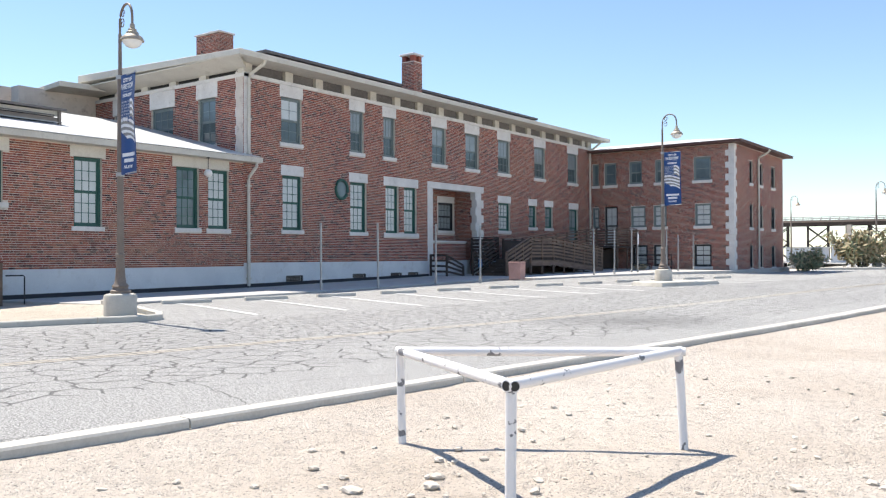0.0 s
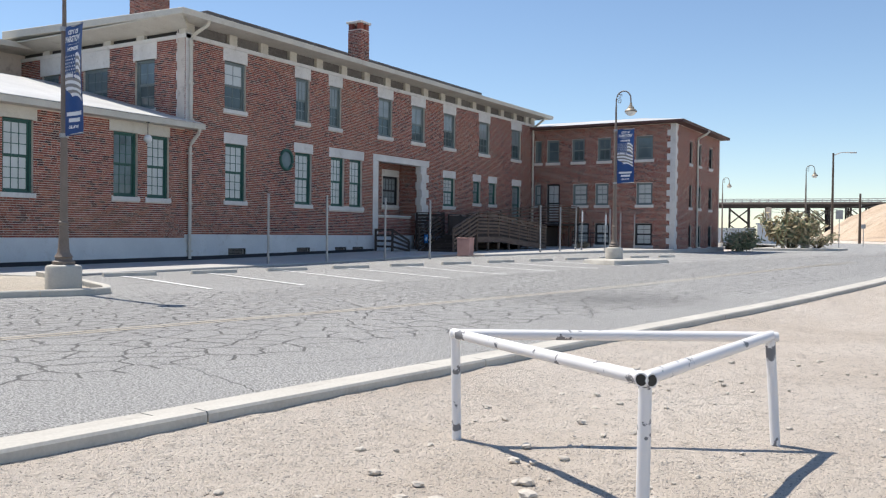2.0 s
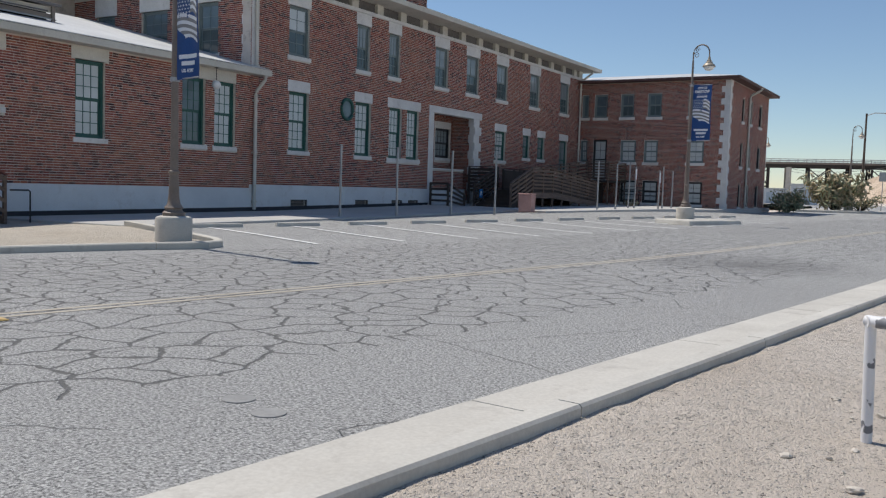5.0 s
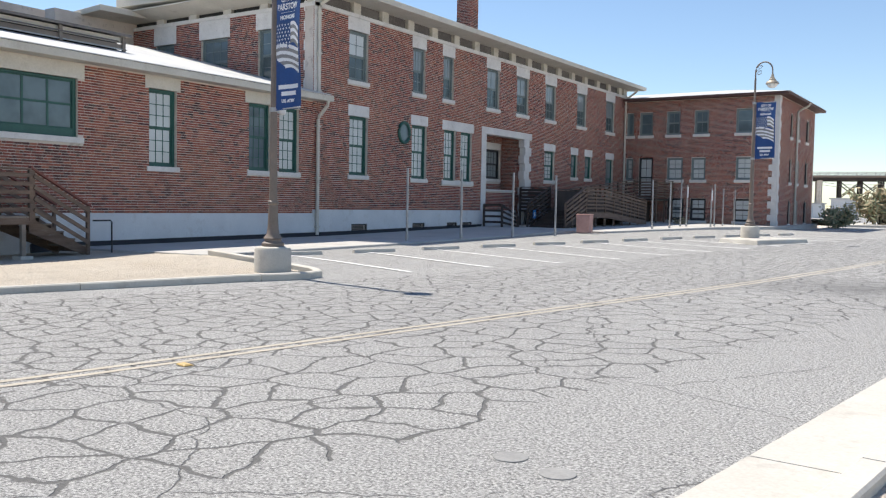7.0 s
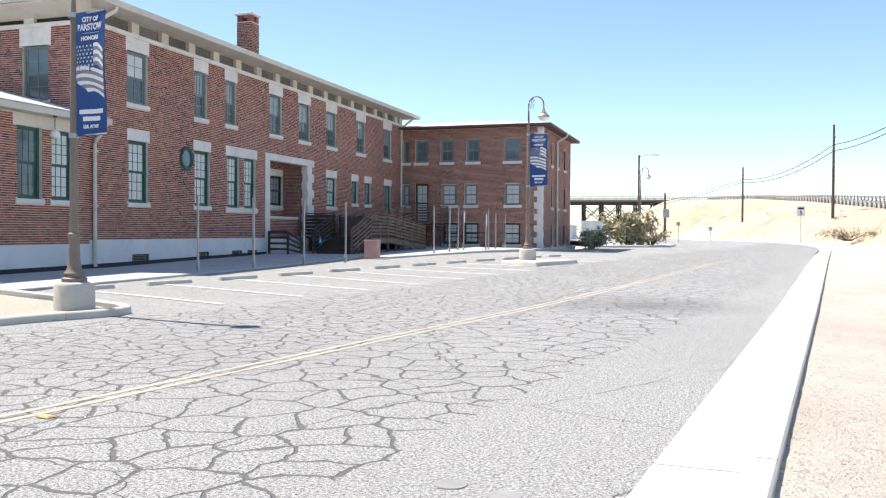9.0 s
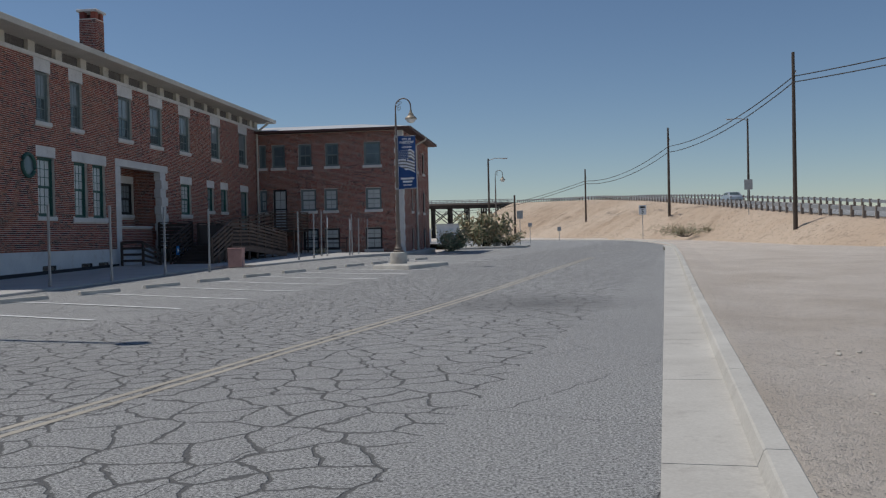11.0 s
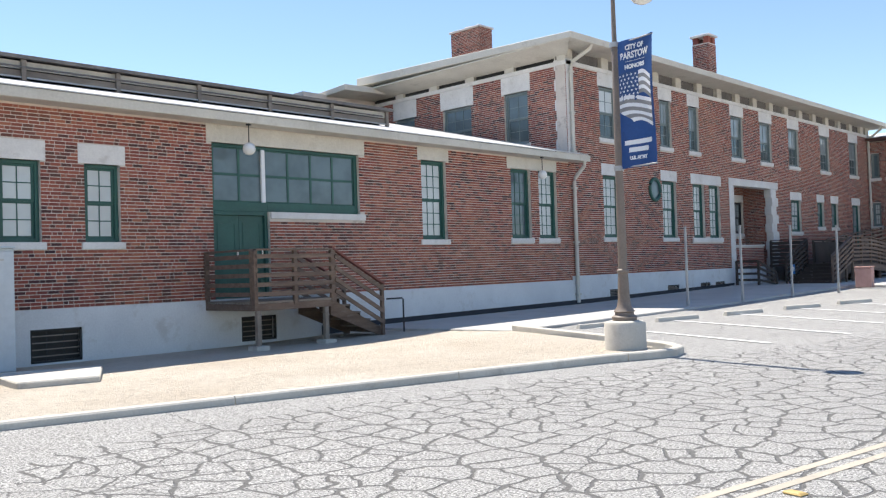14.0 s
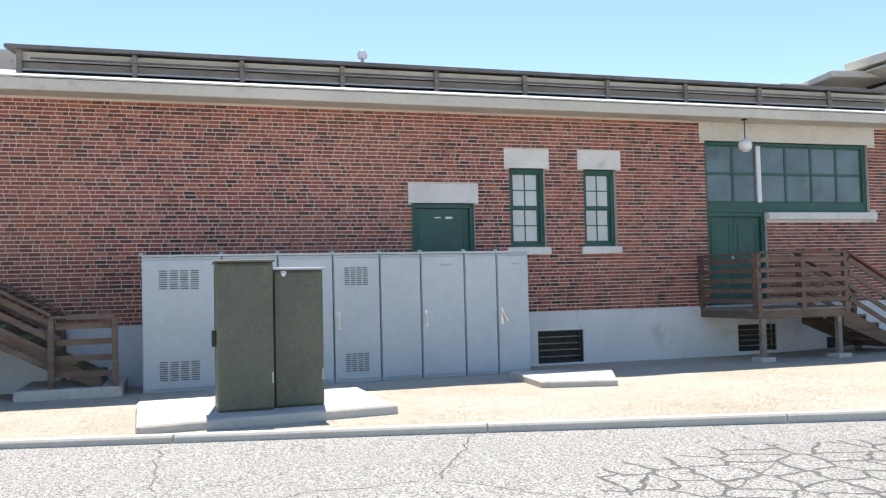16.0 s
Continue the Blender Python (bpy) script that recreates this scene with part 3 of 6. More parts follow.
def wall_solid(u0, u1, z0, z1, holes, thick):
    us = sorted({u0, u1, *[h[0] for h in holes], *[h[1] for h in holes]})
    zs = sorted({z0, z1, *[h[2] for h in holes], *[h[3] for h in holes]})
    us, zs = [u for u in us if u0 <= u <= u1], [z for z in zs if z0 <= z <= z1]

    def open_at(i, j):
        if not (0 <= i < len(us) - 1 and 0 <= j < len(zs) - 1):
            return True
        u, z = (us[i] + us[i + 1]) / 2, (zs[j] + zs[j + 1]) / 2
        return any(h[0] < u < h[1] and h[2] < z < h[3] for h in holes)

    s = Solid()
    for i in range(len(us) - 1):
        for j in range(len(zs) - 1):
            if open_at(i, j):
                continue
            a, b, c, d = us[i], us[i + 1], zs[j], zs[j + 1]
            s.face((a, 0, c), (b, 0, c), (b, 0, d), (a, 0, d))
            s.face((b, thick, c), (a, thick, c), (a, thick, d), (b, thick, d))
            if open_at(i - 1, j):
                s.face((a, thick, c), (a, 0, c), (a, 0, d), (a, thick, d))
            if open_at(i + 1, j):
                s.face((b, 0, c), (b, thick, c), (b, thick, d), (b, 0, d))
            if open_at(i, j - 1):
                s.face((a, thick, c), (b, thick, c), (b, 0, c), (a, 0, c))
            if open_at(i, j + 1):
                s.face((a, 0, d), (b, 0, d), (b, thick, d), (a, thick, d))
    return s


COURSE = 0.0705


def lay_bricks(u0, u1, z0, z1, gaps):
    """Every brick of a wall in alternating stretchers and headers, kept clear of the gaps: (u, width, z) of each."""
    rng, out = random.Random(int(u0 * 7 + z0 * 31 + u1)), []
    for j in range(int((z1 - z0) / COURSE)):
        z = z0 + j * COURSE
        zc = z + COURSE / 2
        cuts = sorted((max(a, u0), min(b, u1)) for a, b, c, d in gaps if c - 0.02 < zc < d + 0.02 and b > u0 and a < u1)
        spans, at = [], u0
        for a, b in cuts:
            if a > at + 0.03:
                spans.append((at, a))
            at = max(at, b)
        if at < u1 - 0.03:
            spans.append((at, u1))
        for a, b in spans:
            u, first = a, True
            while u < b - 0.02:
                w = 0.198 if rng.random() < 0.68 else 0.094
                if first:
                    w, first = rng.uniform(0.07, 0.198), False
                w = min(w, b - u)
                if b - u - w < 0.05:
                    w = b - u
                out.append((u, w, z))
                u += w + 0.008
    return out


def brick_geometry(bricks, depth=0.009):
    n = len(bricks)
    arr = np.array(bricks)
    rng = np.random.RandomState(5)
    u0, u1, z0, z1 = arr[:, 0], arr[:, 0] + arr[:, 1], arr[:, 2] + 0.006, arr[:, 2] + COURSE - 0.007
    d = -depth + rng.uniform(-0.0025, 0.0025, n)
    e = 0.003
    v = np.empty((n, 8, 3))
    for k, (u, z) in enumerate(((u0, z0), (u1, z0), (u1, z1), (u0, z1))):
        v[:, k] = np.stack([u, np.full(n, 0.006), z], 1)
    for k, (u, z) in enumerate(((u0 + e, z0 + e), (u1 - e, z0 + e), (u1 - e, z1 - e), (u0 + e, z1 - e))):
        v[:, 4 + k] = np.stack([u, d, z], 1)
    q = np.array([(4, 5, 6, 7), (0, 1, 5, 4), (1, 2, 6, 5), (2, 3, 7, 6), (3, 0, 4, 7)])
    f = (np.arange(n)[:, None, None] * 8 + q[None]).reshape(-1, 4)
    return v.reshape(-1, 3), f


def brick_skin(wall, bricks, singles=None):
    """The brick faces of a wall: those in the stretch singles = (u0, u1, z0, z1) are parts of their own, the rest one mesh."""
    rest = bricks
    if singles:
        inside = [b for b in bricks if singles[0] < b[0] and b[0] + b[1] < singles[1] and singles[2] < b[2] < singles[3]][:300]
        chosen = set(inside)
        rest = [b for b in bricks if b not in chosen]
        SINGLE_BRICKS.append((wall, inside))
    v, f = brick_geometry(rest)
    me = bpy.data.meshes.new("bricks")
    me.from_pydata(v.tolist(), [], f.tolist())
    me.materials.append(BRICK)
    ob = new("brickwork", me)
    ob.parent = wall
    tagged(ob, "red and brown bricks with pale mortar joints", kind="stuff")


SINGLE_BRICKS = []


def brick_wall(name, label, frame_m, u0, u1, z0, z1, holes, gaps, thick=0.35, singles=None):
    w = lone(name, wall_solid(u0, u1, z0, z1, holes, thick), MORTAR, label, "wall", kind="structure", at=frame_m)
    brick_skin(w, lay_bricks(u0, u1, z0, z1, gaps), singles)
    return w


def slab(parent, name, u0, u1, z0, z1, proud, material, label="", back=0.1, bevel=0.008):
    return part(name, Solid().box(u0, u1, -proud, back, z0, z1), material, parent, label, bevel)


def window(frame_m, name, label, u0, u1, z0, z1, cols, rows, paint, glass, lintel=None, sill=True, depth=0.13, meeting=True, lower_glass=None, lintel_mat=None, muntin=0.022, sash=0.05):
    """A sash window in an opening: frame, two sashes with bars, panes, lintel and sill."""
    w = thing(name, label, "window", frame_m, kind="structure")
    fr = 0.075
    s = Solid()
    for a, b, c, d in ((u0, u0 + fr, z0, z1), (u1 - fr, u1, z0, z1), (u0 + fr, u1 - fr, z1 - fr, z1), (u0 + fr, u1 - fr, z0, z0 + fr)):
        s.box(a, b, depth - 0.04, depth + 0.09, c, d)
    part("window_frame", s, paint, w, bevel=0.006)
    a, b, c, d = u0 + fr, u1 - fr, z0 + fr, z1 - fr
    halves = [(c, (c + d) / 2, depth + 0.025), ((c + d) / 2, d, depth)] if meeting else [(c, d, depth)]
    for k, (lo, hi, dep) in enumerate(halves):
        s = Solid()
        s.box(a, a + sash, dep, dep + 0.04, lo, hi).box(b - sash, b, dep, dep + 0.04, lo, hi)
        s.box(a + sash, b - sash, dep, dep + 0.04, lo, lo + sash).box(a + sash, b - sash, dep, dep + 0.04, hi - sash * 0.8, hi)
        r = max(1, rows // len(halves))
        for i in range(1, cols):
            m = a + sash + (b - a - 2 * sash) * i / cols
            s.box(m - muntin / 2, m + muntin / 2, dep + 0.006, dep + 0.034, lo + sash, hi - sash * 0.8)
        for i in range(1, r):
            m = lo + sash + (hi - lo - 1.8 * sash) * i / r
            s.box(a + sash, b - sash, dep + 0.007, dep + 0.033, m - muntin / 2, m + muntin / 2)
        sash_ob = part("sash", s, paint, w)
        g = lower_glass if (lower_glass and k == 0 and meeting) else glass
        part("pane", Solid().box(a + sash - 0.005, b - sash + 0.005, dep + 0.018, dep + 0.024, lo + sash - 0.005, hi - sash * 0.8 + 0.005), g, sash_ob)
    if lintel:
        lz0, lz1, side = lintel
        slab(w, "lintel", u0 - side, u1 + side, lz0, lz1, 0.012, lintel_mat or STONE, back=0.3)
    if sill:
        part("window_sill", Solid().box(u0 - 0.08, u1 + 0.08, -0.05, depth + 0.02, z0 - 0.15, z0 - 0.003), STONE, w, "pale stone sill", 0.01)
    return w


# low wing: windows, doors and vents in its long wall
wing_holes, wing_gaps = [], []


def hole(holes, gaps, u0, u1, z0, z1, lintel=None, sill=True):
    holes.append((u0, u1, z0, z1))
    gaps.append((u0, u1, z0, z1))
    if lintel:
        gaps.append((u0 - lintel[2], u1 + lintel[2], lintel[0], lintel[1]))
    if sill:
        gaps.append((u0 - 0.08, u1 + 0.08, z0 - 0.15, z0))


WING_SASH = [(4.17, 4.93, 2.28, 3.84, 2, (3.84, 4.22, 0.10), STONE, "six-row"), (5.77, 6.50, 2.28, 3.84, 2, (3.84, 4.23, 0.12), STONE, ""),
             (15.09, 16.07, 2.34, 4.54, 3, (4.54, 4.9, 0.13), CREAM, ""), (18.93, 19.90, 2.38, 4.54, 3, None, CREAM, ""), (20.3, 21.25, 2.38, 4.54, 3, None, CREAM, "")]
for u0, u1, z0, z1, cols, lin, lm, _ in WING_SASH:
    hole(wing_holes, wing_gaps, u0, u1, z0, z1, lin)
wing_gaps.append((18.76, 21.28, 4.54, 4.9))
DOOR_B = (2.17, 3.44, 1.0, 3.14)
hole(wing_holes, wing_gaps, *DOOR_B, lintel=(3.14, 3.52, 0.06), sill=False)
hole(wing_holes, wing_gaps, 8.62, 10.10, 1.0, 2.98, sill=False)
wing_holes.append((8.62, 12.86, 2.98, 4.50))
wing_gaps += [(8.62, 12.86, 2.96, 4.50), (8.49, 13.06, 4.50, 4.92), (10.1, 13.02, 2.80, 3.0)]
brick_wall("wall_wing", "long low brick wing wall with pale mortar", FACADE, -14.0, 21.95, 1.0, 4.92, wing_holes, wing_gaps, singles=(5.0, 8.3, 1.0, 2.1))
VENTS = [(4.67, 5.65, -0.02, 0.62), (9.25, 10.2, 0.02, 0.58), (24.1, 25.05, 0.32, 0.60), (28.03, 28.92, 0.34, 0.6), (30.62, 31.45, 0.34, 0.6), (31.9, 32.72, 0.34, 0.6)]
base = lone("wall_base_wing", wall_solid(-14.0, 21.95, -0.6, 1.0, [v for v in VENTS if v[0] < 20], 0.4), BASE_PAINT, "pale painted concrete base of the wing", "wall", kind="structure", at=FACADE @ pose(0, -0.03, 0))
lone("wall_foot_line", Solid().hexa([(11.5, -0.045, -0.1), (23.0, -0.045, 0.0), (23.0, 0, 0.0), (11.5, 0, -0.1)], [(11.5, -0.045, 0.24), (23.0, -0.045, 0.34), (23.0, 0, 0.34), (11.5, 0, 0.24)]).hexa([(23.0, -0.045, 0.0), (33.5, -0.045, 0.0), (33.5, 0, 0.0), (23.0, 0, 0.0)], [(23.0, -0.045, 0.34), (33.5, -0.045, 0.5), (33.5, 0, 0.5), (23.0, 0, 0.34)]), TRIM_DARK, "black line along the wall foot", "trim", kind="structure", at=FACADE @ pose(0, -0.03, 0))


def vent(u0, u1, z0, z1):
    v = thing("basement_window", "small dark barred basement window in the pale wall base", "window", FACADE, kind="structure")
    part("backing", Solid().box(u0 - 0.02, u1 + 0.02, 0.16, 0.2, z0 - 0.02, z1 + 0.02), INSIDE, v)
    s = Solid()
    for a, b, c, d in ((u0, u0 + 0.04, z0, z1), (u1 - 0.04, u1, z0, z1), (u0, u1, z1 - 0.04, z1), (u0, u1, z0, z0 + 0.04)):
        s.box(a, b, 0.0, 0.06, c, d)
    part("frame", s, BLACK_FRAME, v)
    for k in range(1, 5):
        z = z0 + (z1 - z0) * k / 5
        part("bar", Solid().box(u0 + 0.04, u1 - 0.04, 0.012, 0.03, z - 0.012, z + 0.012), WOOD_GREY, v)
    for k in range(1, 3):
        u = u0 + (u1 - u0) * k / 3
        part("bar", Solid().box(u - 0.012, u + 0.012, 0.034, 0.05, z0 + 0.04, z1 - 0.04), BLACK_FRAME, v)
    return v


for v in VENTS:
    vent(*v)
for k, (u0, u1, z0, z1, cols, lin, lm, _) in enumerate(WING_SASH):
    window(FACADE, "window_%d" % (k + 1), "green-framed sash window with pale blinds in brick wing", u0, u1, z0, z1, cols, 4 if cols == 2 else 6, GREEN, GLASS_PALE if k not in (3,) else GLASS_BLUE, lin, True, 0.14, lintel_mat=lm)
lone("window_header", Solid().box(18.76, 21.28, -0.012, 0.3, 4.542, 4.90), CREAM, "cream concrete header over paired windows", "trim", bevel=0.008, kind="structure", at=FACADE)
lone("window_header", Solid().box(8.49, 13.06, -0.015, 0.3, 4.50, 4.90), CREAM, "cream concrete header over the wide window", "trim", bevel=0.008, kind="structure", at=FACADE)

# wide window above the double door
w = thing("window_6", "wide green-framed window with twelve dim panes", "window", FACADE, kind="structure")
s = Solid()
s.box(8.62, 8.70, 0.08, 0.2, 3.17, 4.50).box(12.76, 12.86, 0.08, 0.2, 2.98, 4.50).box(8.70, 12.76, 0.08, 0.2, 4.43, 4.50).box(8.62, 10.1, 0.08, 0.2, 2.98, 3.2).box(10.1, 12.76, 0.08, 0.2, 2.98, 3.2)
part("window_frame", s, GREEN, w, bevel=0.006)
for k in range(6):
    a, b = 8.70 + 4.06 * k / 6, 8.70 + 4.06 * (k + 1) / 6
    for c, d in ((3.2, 3.82), (3.82, 4.43)):
        part("pane", Solid().box(a + 0.025, b - 0.025, 0.135, 0.141, c + 0.025, d - 0.025), GLASS_BLUE, w)
        bars = Solid()
        for p, q, e, f in ((a, a + 0.03, c, d), (b - 0.03, b, c, d), (a + 0.03, b - 0.03, c, c + 0.03), (a + 0.03, b - 0.03, d - 0.03, d)):
            bars.box(p, q, 0.12, 0.16, e, f)
        part("glazing_bar", bars, GREEN, w)
part("window_sill", Solid().box(10.12, 13.02, -0.05, 0.1, 2.82, 2.978), STONE, w, "pale stone sill", 0.01)
part("mullion", Solid().box(9.955, 10.05, 0.06, 0.118, 3.2, 4.43), PRINT_WHITE, w, "pale conduit on the mullion")


def plank_door(name, label, u0, u1, z0, z1, leaves, depth=0.12):
    d = thing(name, label, "door", FACADE, kind="structure")
    s = Solid()
    s.box(u0, u0 + 0.08, depth - 0.04, depth + 0.1, z0, z1).box(u1 - 0.08, u1, depth - 0.04, depth + 0.1, z0, z1).box(u0 + 0.08, u1 - 0.08, depth - 0.04, depth + 0.1, z1 - 0.09, z1)
    part("door_frame", s, GREEN, d, bevel=0.006)
    wd = (u1 - u0 - 0.16) / leaves
    for k in range(leaves):
        a = u0 + 0.08 + wd * k + 0.004
        b = a + wd - 0.008
        leaf = part("door_leaf", Solid().box(a, b, depth + 0.03, depth + 0.07, z0 + 0.01, z1 - 0.095), GREEN, d)
        for c, e in ((z0 + 0.15, z0 + 0.85), (z0 + 1.0, z1 - 0.25)):
            s = Solid()
            for p, q, f, g in ((a + 0.09, a + 0.12, c, e), (b - 0.12, b - 0.09, c, e), (a + 0.12, b - 0.12, c, c + 0.03), (a + 0.12, b - 0.12, e - 0.03, e)):
                s.box(p, q, depth + 0.018, depth + 0.032, f, g)
            part("moulding", s, GREEN, leaf)
        part("door_handle", Solid().box(b - 0.07, b - 0.04, depth - 0.01, depth + 0.03, z0 + 0.95, z0 + 1.1), CHROME, leaf, "steel handle", 0.004)
    return d


plank_door("door_1", "dark green panelled double door under a wide window", 8.62, 10.10, 1.0, 2.98, 2)
d = plank_door("door_2", "dark green panelled door behind grey cabinets", *DOOR_B, 1)
slab(d, "lintel", DOOR_B[0] - 0.06, DOOR_B[1] + 0.08, 3.14, 3.52, 0.012, STONE, "pale stone lintel", back=0.3)
part("arrow_sign", Solid().box(2.66, 2.78, 0.125, 0.149, 2.86, 2.885), PRINT_WHITE, d, "small white arrow mark")
part("door_sign", Solid().box(2.88, 3.02, 0.125, 0.149, 2.85, 2.89), PRINT_WHITE, d, "small white lettered plate")

# wing roof, eave and monitor
s = Solid()
s.hexa([(-14.3, -0.55, 4.90), (22.45, -0.55, 4.90), (22.45, 0.36, 4.922), (-14.3, 0.36, 4.922)], [(-14.3, -0.55, 5.1), (22.45, -0.55, 5.1), (22.45, 0.36, 5.2), (-14.3, 0.36, 5.2)])
lone("eave_wing", s, SOFFIT, "cream concrete eave slab of the wing", "eave", bevel=0.012, kind="structure", at=FACADE)
s = Solid()
s.hexa([(-14.3, -0.57, 5.104), (22.3, -0.57, 5.104), (22.3, 8.0, 7.25), (-14.3, 8.0, 7.25)], [(-14.3, -0.57, 5.13), (22.3, -0.57, 5.13), (22.3, 8.0, 7.29), (-14.3, 8.0, 7.29)])
lone("roof_wing", s, ROOF_METAL, "pale sheet metal roof of the low wing", "roof", kind="structure", at=FACADE)
mon = thing("roof_monitor", "grey timber roof monitor with posts and boards", "roof monitor", FACADE, kind="structure")
M0, M1, MD = -5.05, 16.0, 2.2
part("curb", Solid().box(M0, M1, MD - 0.03, MD + 0.2, 5.5, 5.80), ROOF_DARK, mon, bevel=0.01)
# black block stands for the shade behind the boards
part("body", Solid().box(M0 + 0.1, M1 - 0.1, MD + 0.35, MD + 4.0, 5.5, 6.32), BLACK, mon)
part("louvre_board", Solid().box(M0 + 0.05, M1 - 0.05, MD + 0.06, MD + 0.09, 5.92, 6.06), WOOD_GREY, mon, "grey weathered board")
part("louvre_board", Solid().box(M0 + 0.05, M1 - 0.05, MD + 0.10, MD + 0.13, 6.10, 6.27), SOFFIT, mon, "cream weathered board")
part("rail", Solid().box(M0, M1, MD - 0.01, MD + 0.05, 5.885, 5.915), STEEL, mon)
part("pipe", Solid().tube([(M0 + 0.3, MD - 0.02, 6.12), (M1 - 0.3, MD - 0.02, 6.12)], 0.022, 8), ROOF_DARK, mon)
for k in range(11):
    u = M0 + 0.1 + (M1 - M0 - 0.2) * k / 10
    part("post", Solid().box(u - 0.05, u + 0.05, MD - 0.025, MD + 0.055, 5.8, 6.28), WOOD_GREY, mon, bevel=0.006)
s = Solid().hexa([(M0 - 0.15, MD - 0.12, 6.28), (M1 + 0.1, MD - 0.12, 6.28), (M1 + 0.1, MD + 4.2, 6.9), (M0 - 0.15, MD + 4.2, 6.9)], [(M0 - 0.15, MD - 0.12, 6.36), (M1 + 0.1, MD - 0.12, 6.36), (M1 + 0.1, MD + 4.2, 6.98), (M0 - 0.15, MD + 4.2, 6.98)])
part("roof", s, ROOF_DARK, mon, "dark weathered roofing", 0.008)
g = thing("siren", "small round white siren on the roof", "siren", FACADE @ pose(1.95, 3.2, 6.55))
part("stem", Solid().lathe([(0.05, -0.15), (0.04, 0.2)], steps=8), STEEL, g)
part("head", Solid().lathe([(0.02, 0.16), (0.10, 0.2), (0.12, 0.27), (0.09, 0.35), (0.02, 0.38)], steps=12), PRINT_WHITE, g, smooth=True)


def pendant(y, x=-24.75):
    g = thing("globe_lamp", "white globe lamp hanging from the eave", "lamp", pose(x, y, 4.9), group="globe lamps")
    part("canopy", Solid().lathe([(0.06, -0.03), (0.06, 0.0)], steps=12), BLACK, g)
    part("rod", Solid().lathe([(0.012, -0.42), (0.012, -0.03)], steps=8), BLACK, g)
    part("globe", Solid().lathe([(0.14 * math.sin(math.pi * k / 10) + 0.004, -0.56 - 0.14 * math.cos(math.pi * k / 10)) for k in range(11)], steps=20), GLOBE, g, "white glass globe", smooth=True)


pendant(9.3)
pendant(19.95)

# ---- main block ----
main_holes, main_gaps = [], []
UPPER = [(23.83, 25.08), (27.89, 28.88), (30.12, 31.08), (33.82, 35.1), (36.7, 38.05), (39.83, 41.18), (43.77, 45.15), (47.9, 49.32)]
LOWER = [(23.89, 25.1), (27.87, 29.06), (30.25, 31.32), (31.6, 32.68), (39.85, 41.18), (43.13, 44.1), (45.0, 46.06), (48.06, 49.34)]
LOW_TOP = [4.60, 4.60, 4.60, 4.60, 4.27, 4.26, 4.26, 4.26]
LOW_LINTEL = [(4.60, 5.01, 0.08), (4.60, 5.0, 0.08), None, None, (4.27, 4.65, 0.08), (4.26, 4.63, 0.08), (4.26, 4.63, 0.08), (4.26, 4.63, 0.08)]
LOW_SILL = [2.42, 2.42, 2.42, 2.42, 2.74, 3.0, 3.0, 1.9]
for u0, u1 in UPPER:
    hole(main_holes, main_gaps, u0 + 0.06, u1 - 0.06, 5.9, 7.72, (7.72, 8.2, 0.08))
for k, (u0, u1) in enumerate(LOWER):
    hole(main_holes, main_gaps, u0 + 0.06, u1 - 0.06, LOW_SILL[k], LOW_TOP[k], LOW_LINTEL[k], k not in (2, 3))
main_gaps += [(30.17, 32.76, 4.60, 5.0), (30.17, 32.76, 2.24, 2.42)]
OPENING = (33.88, 37.78, 1.13, 4.71)
main_holes.append(OPENING)
main_gaps += [OPENING, (33.46, 38.43, 4.69, 5.0)]
for k in range(9):
    z = 1.1 + 0.4 * k
    main_gaps += [(33.47, 33.9, z, z + 0.4), (37.75, 38.4 if k % 2 else 38.18, z, z + 0.4)]
brick_wall("wall_main", "tall red brick main front with pale mortar", FACADE, 21.95, 51.3, 1.13, 8.2, [h for h in main_holes if h[3] > 1.13], main_gaps, 0.4)
lone("wall_base_main", wall_solid(21.95, 51.3, -0.4, 1.13, [v for v in VENTS if v[0] > 20] + [(36.8, 37.75, 0.2, 1.13)], 0.42), BASE_PAINT, "pale painted concrete base of the main front", "wall", kind="structure", at=FACADE @ pose(0, -0.03, 0))
for k, (u0, u1) in enumerate(UPPER):
    window(FACADE, "window_%d" % (10 + k), "grey-green sash window on the upper brick storey", u0 + 0.06, u1 - 0.06, 5.9, 7.72, 2 if k in (0, 3, 4) else 3, 4, SAGE, GLASS_PALE if k in (0,) else GLASS_MID, (7.72, 8.2, 0.08), True, 0.12, lower_glass=GLASS)
for k, (u0, u1) in enumerate(LOWER):
    window(FACADE, "window_%d" % (20 + k), "dark green sash window on the lower brick storey", u0 + 0.06, u1 - 0.06, LOW_SILL[k], LOW_TOP[k], 3 if k < 5 else 2, 6, GREEN, GLASS_PALE if k < 5 else GLASS_MID, LOW_LINTEL[k], k not in (2, 3, 7), 0.14)
lone("window_header", Solid().box(30.17, 32.76, -0.012, 0.3, 4.602, 5.0), STONE, "pale stone lintel over paired windows", "trim", bevel=0.008, kind="structure", at=FACADE)
lone("window_ledge", Solid().box(30.17, 32.76, -0.05, 0.16, 2.24, 2.418), STONE, "pale stone sill under paired windows", "trim", bevel=0.008, kind="structure", at=FACADE)

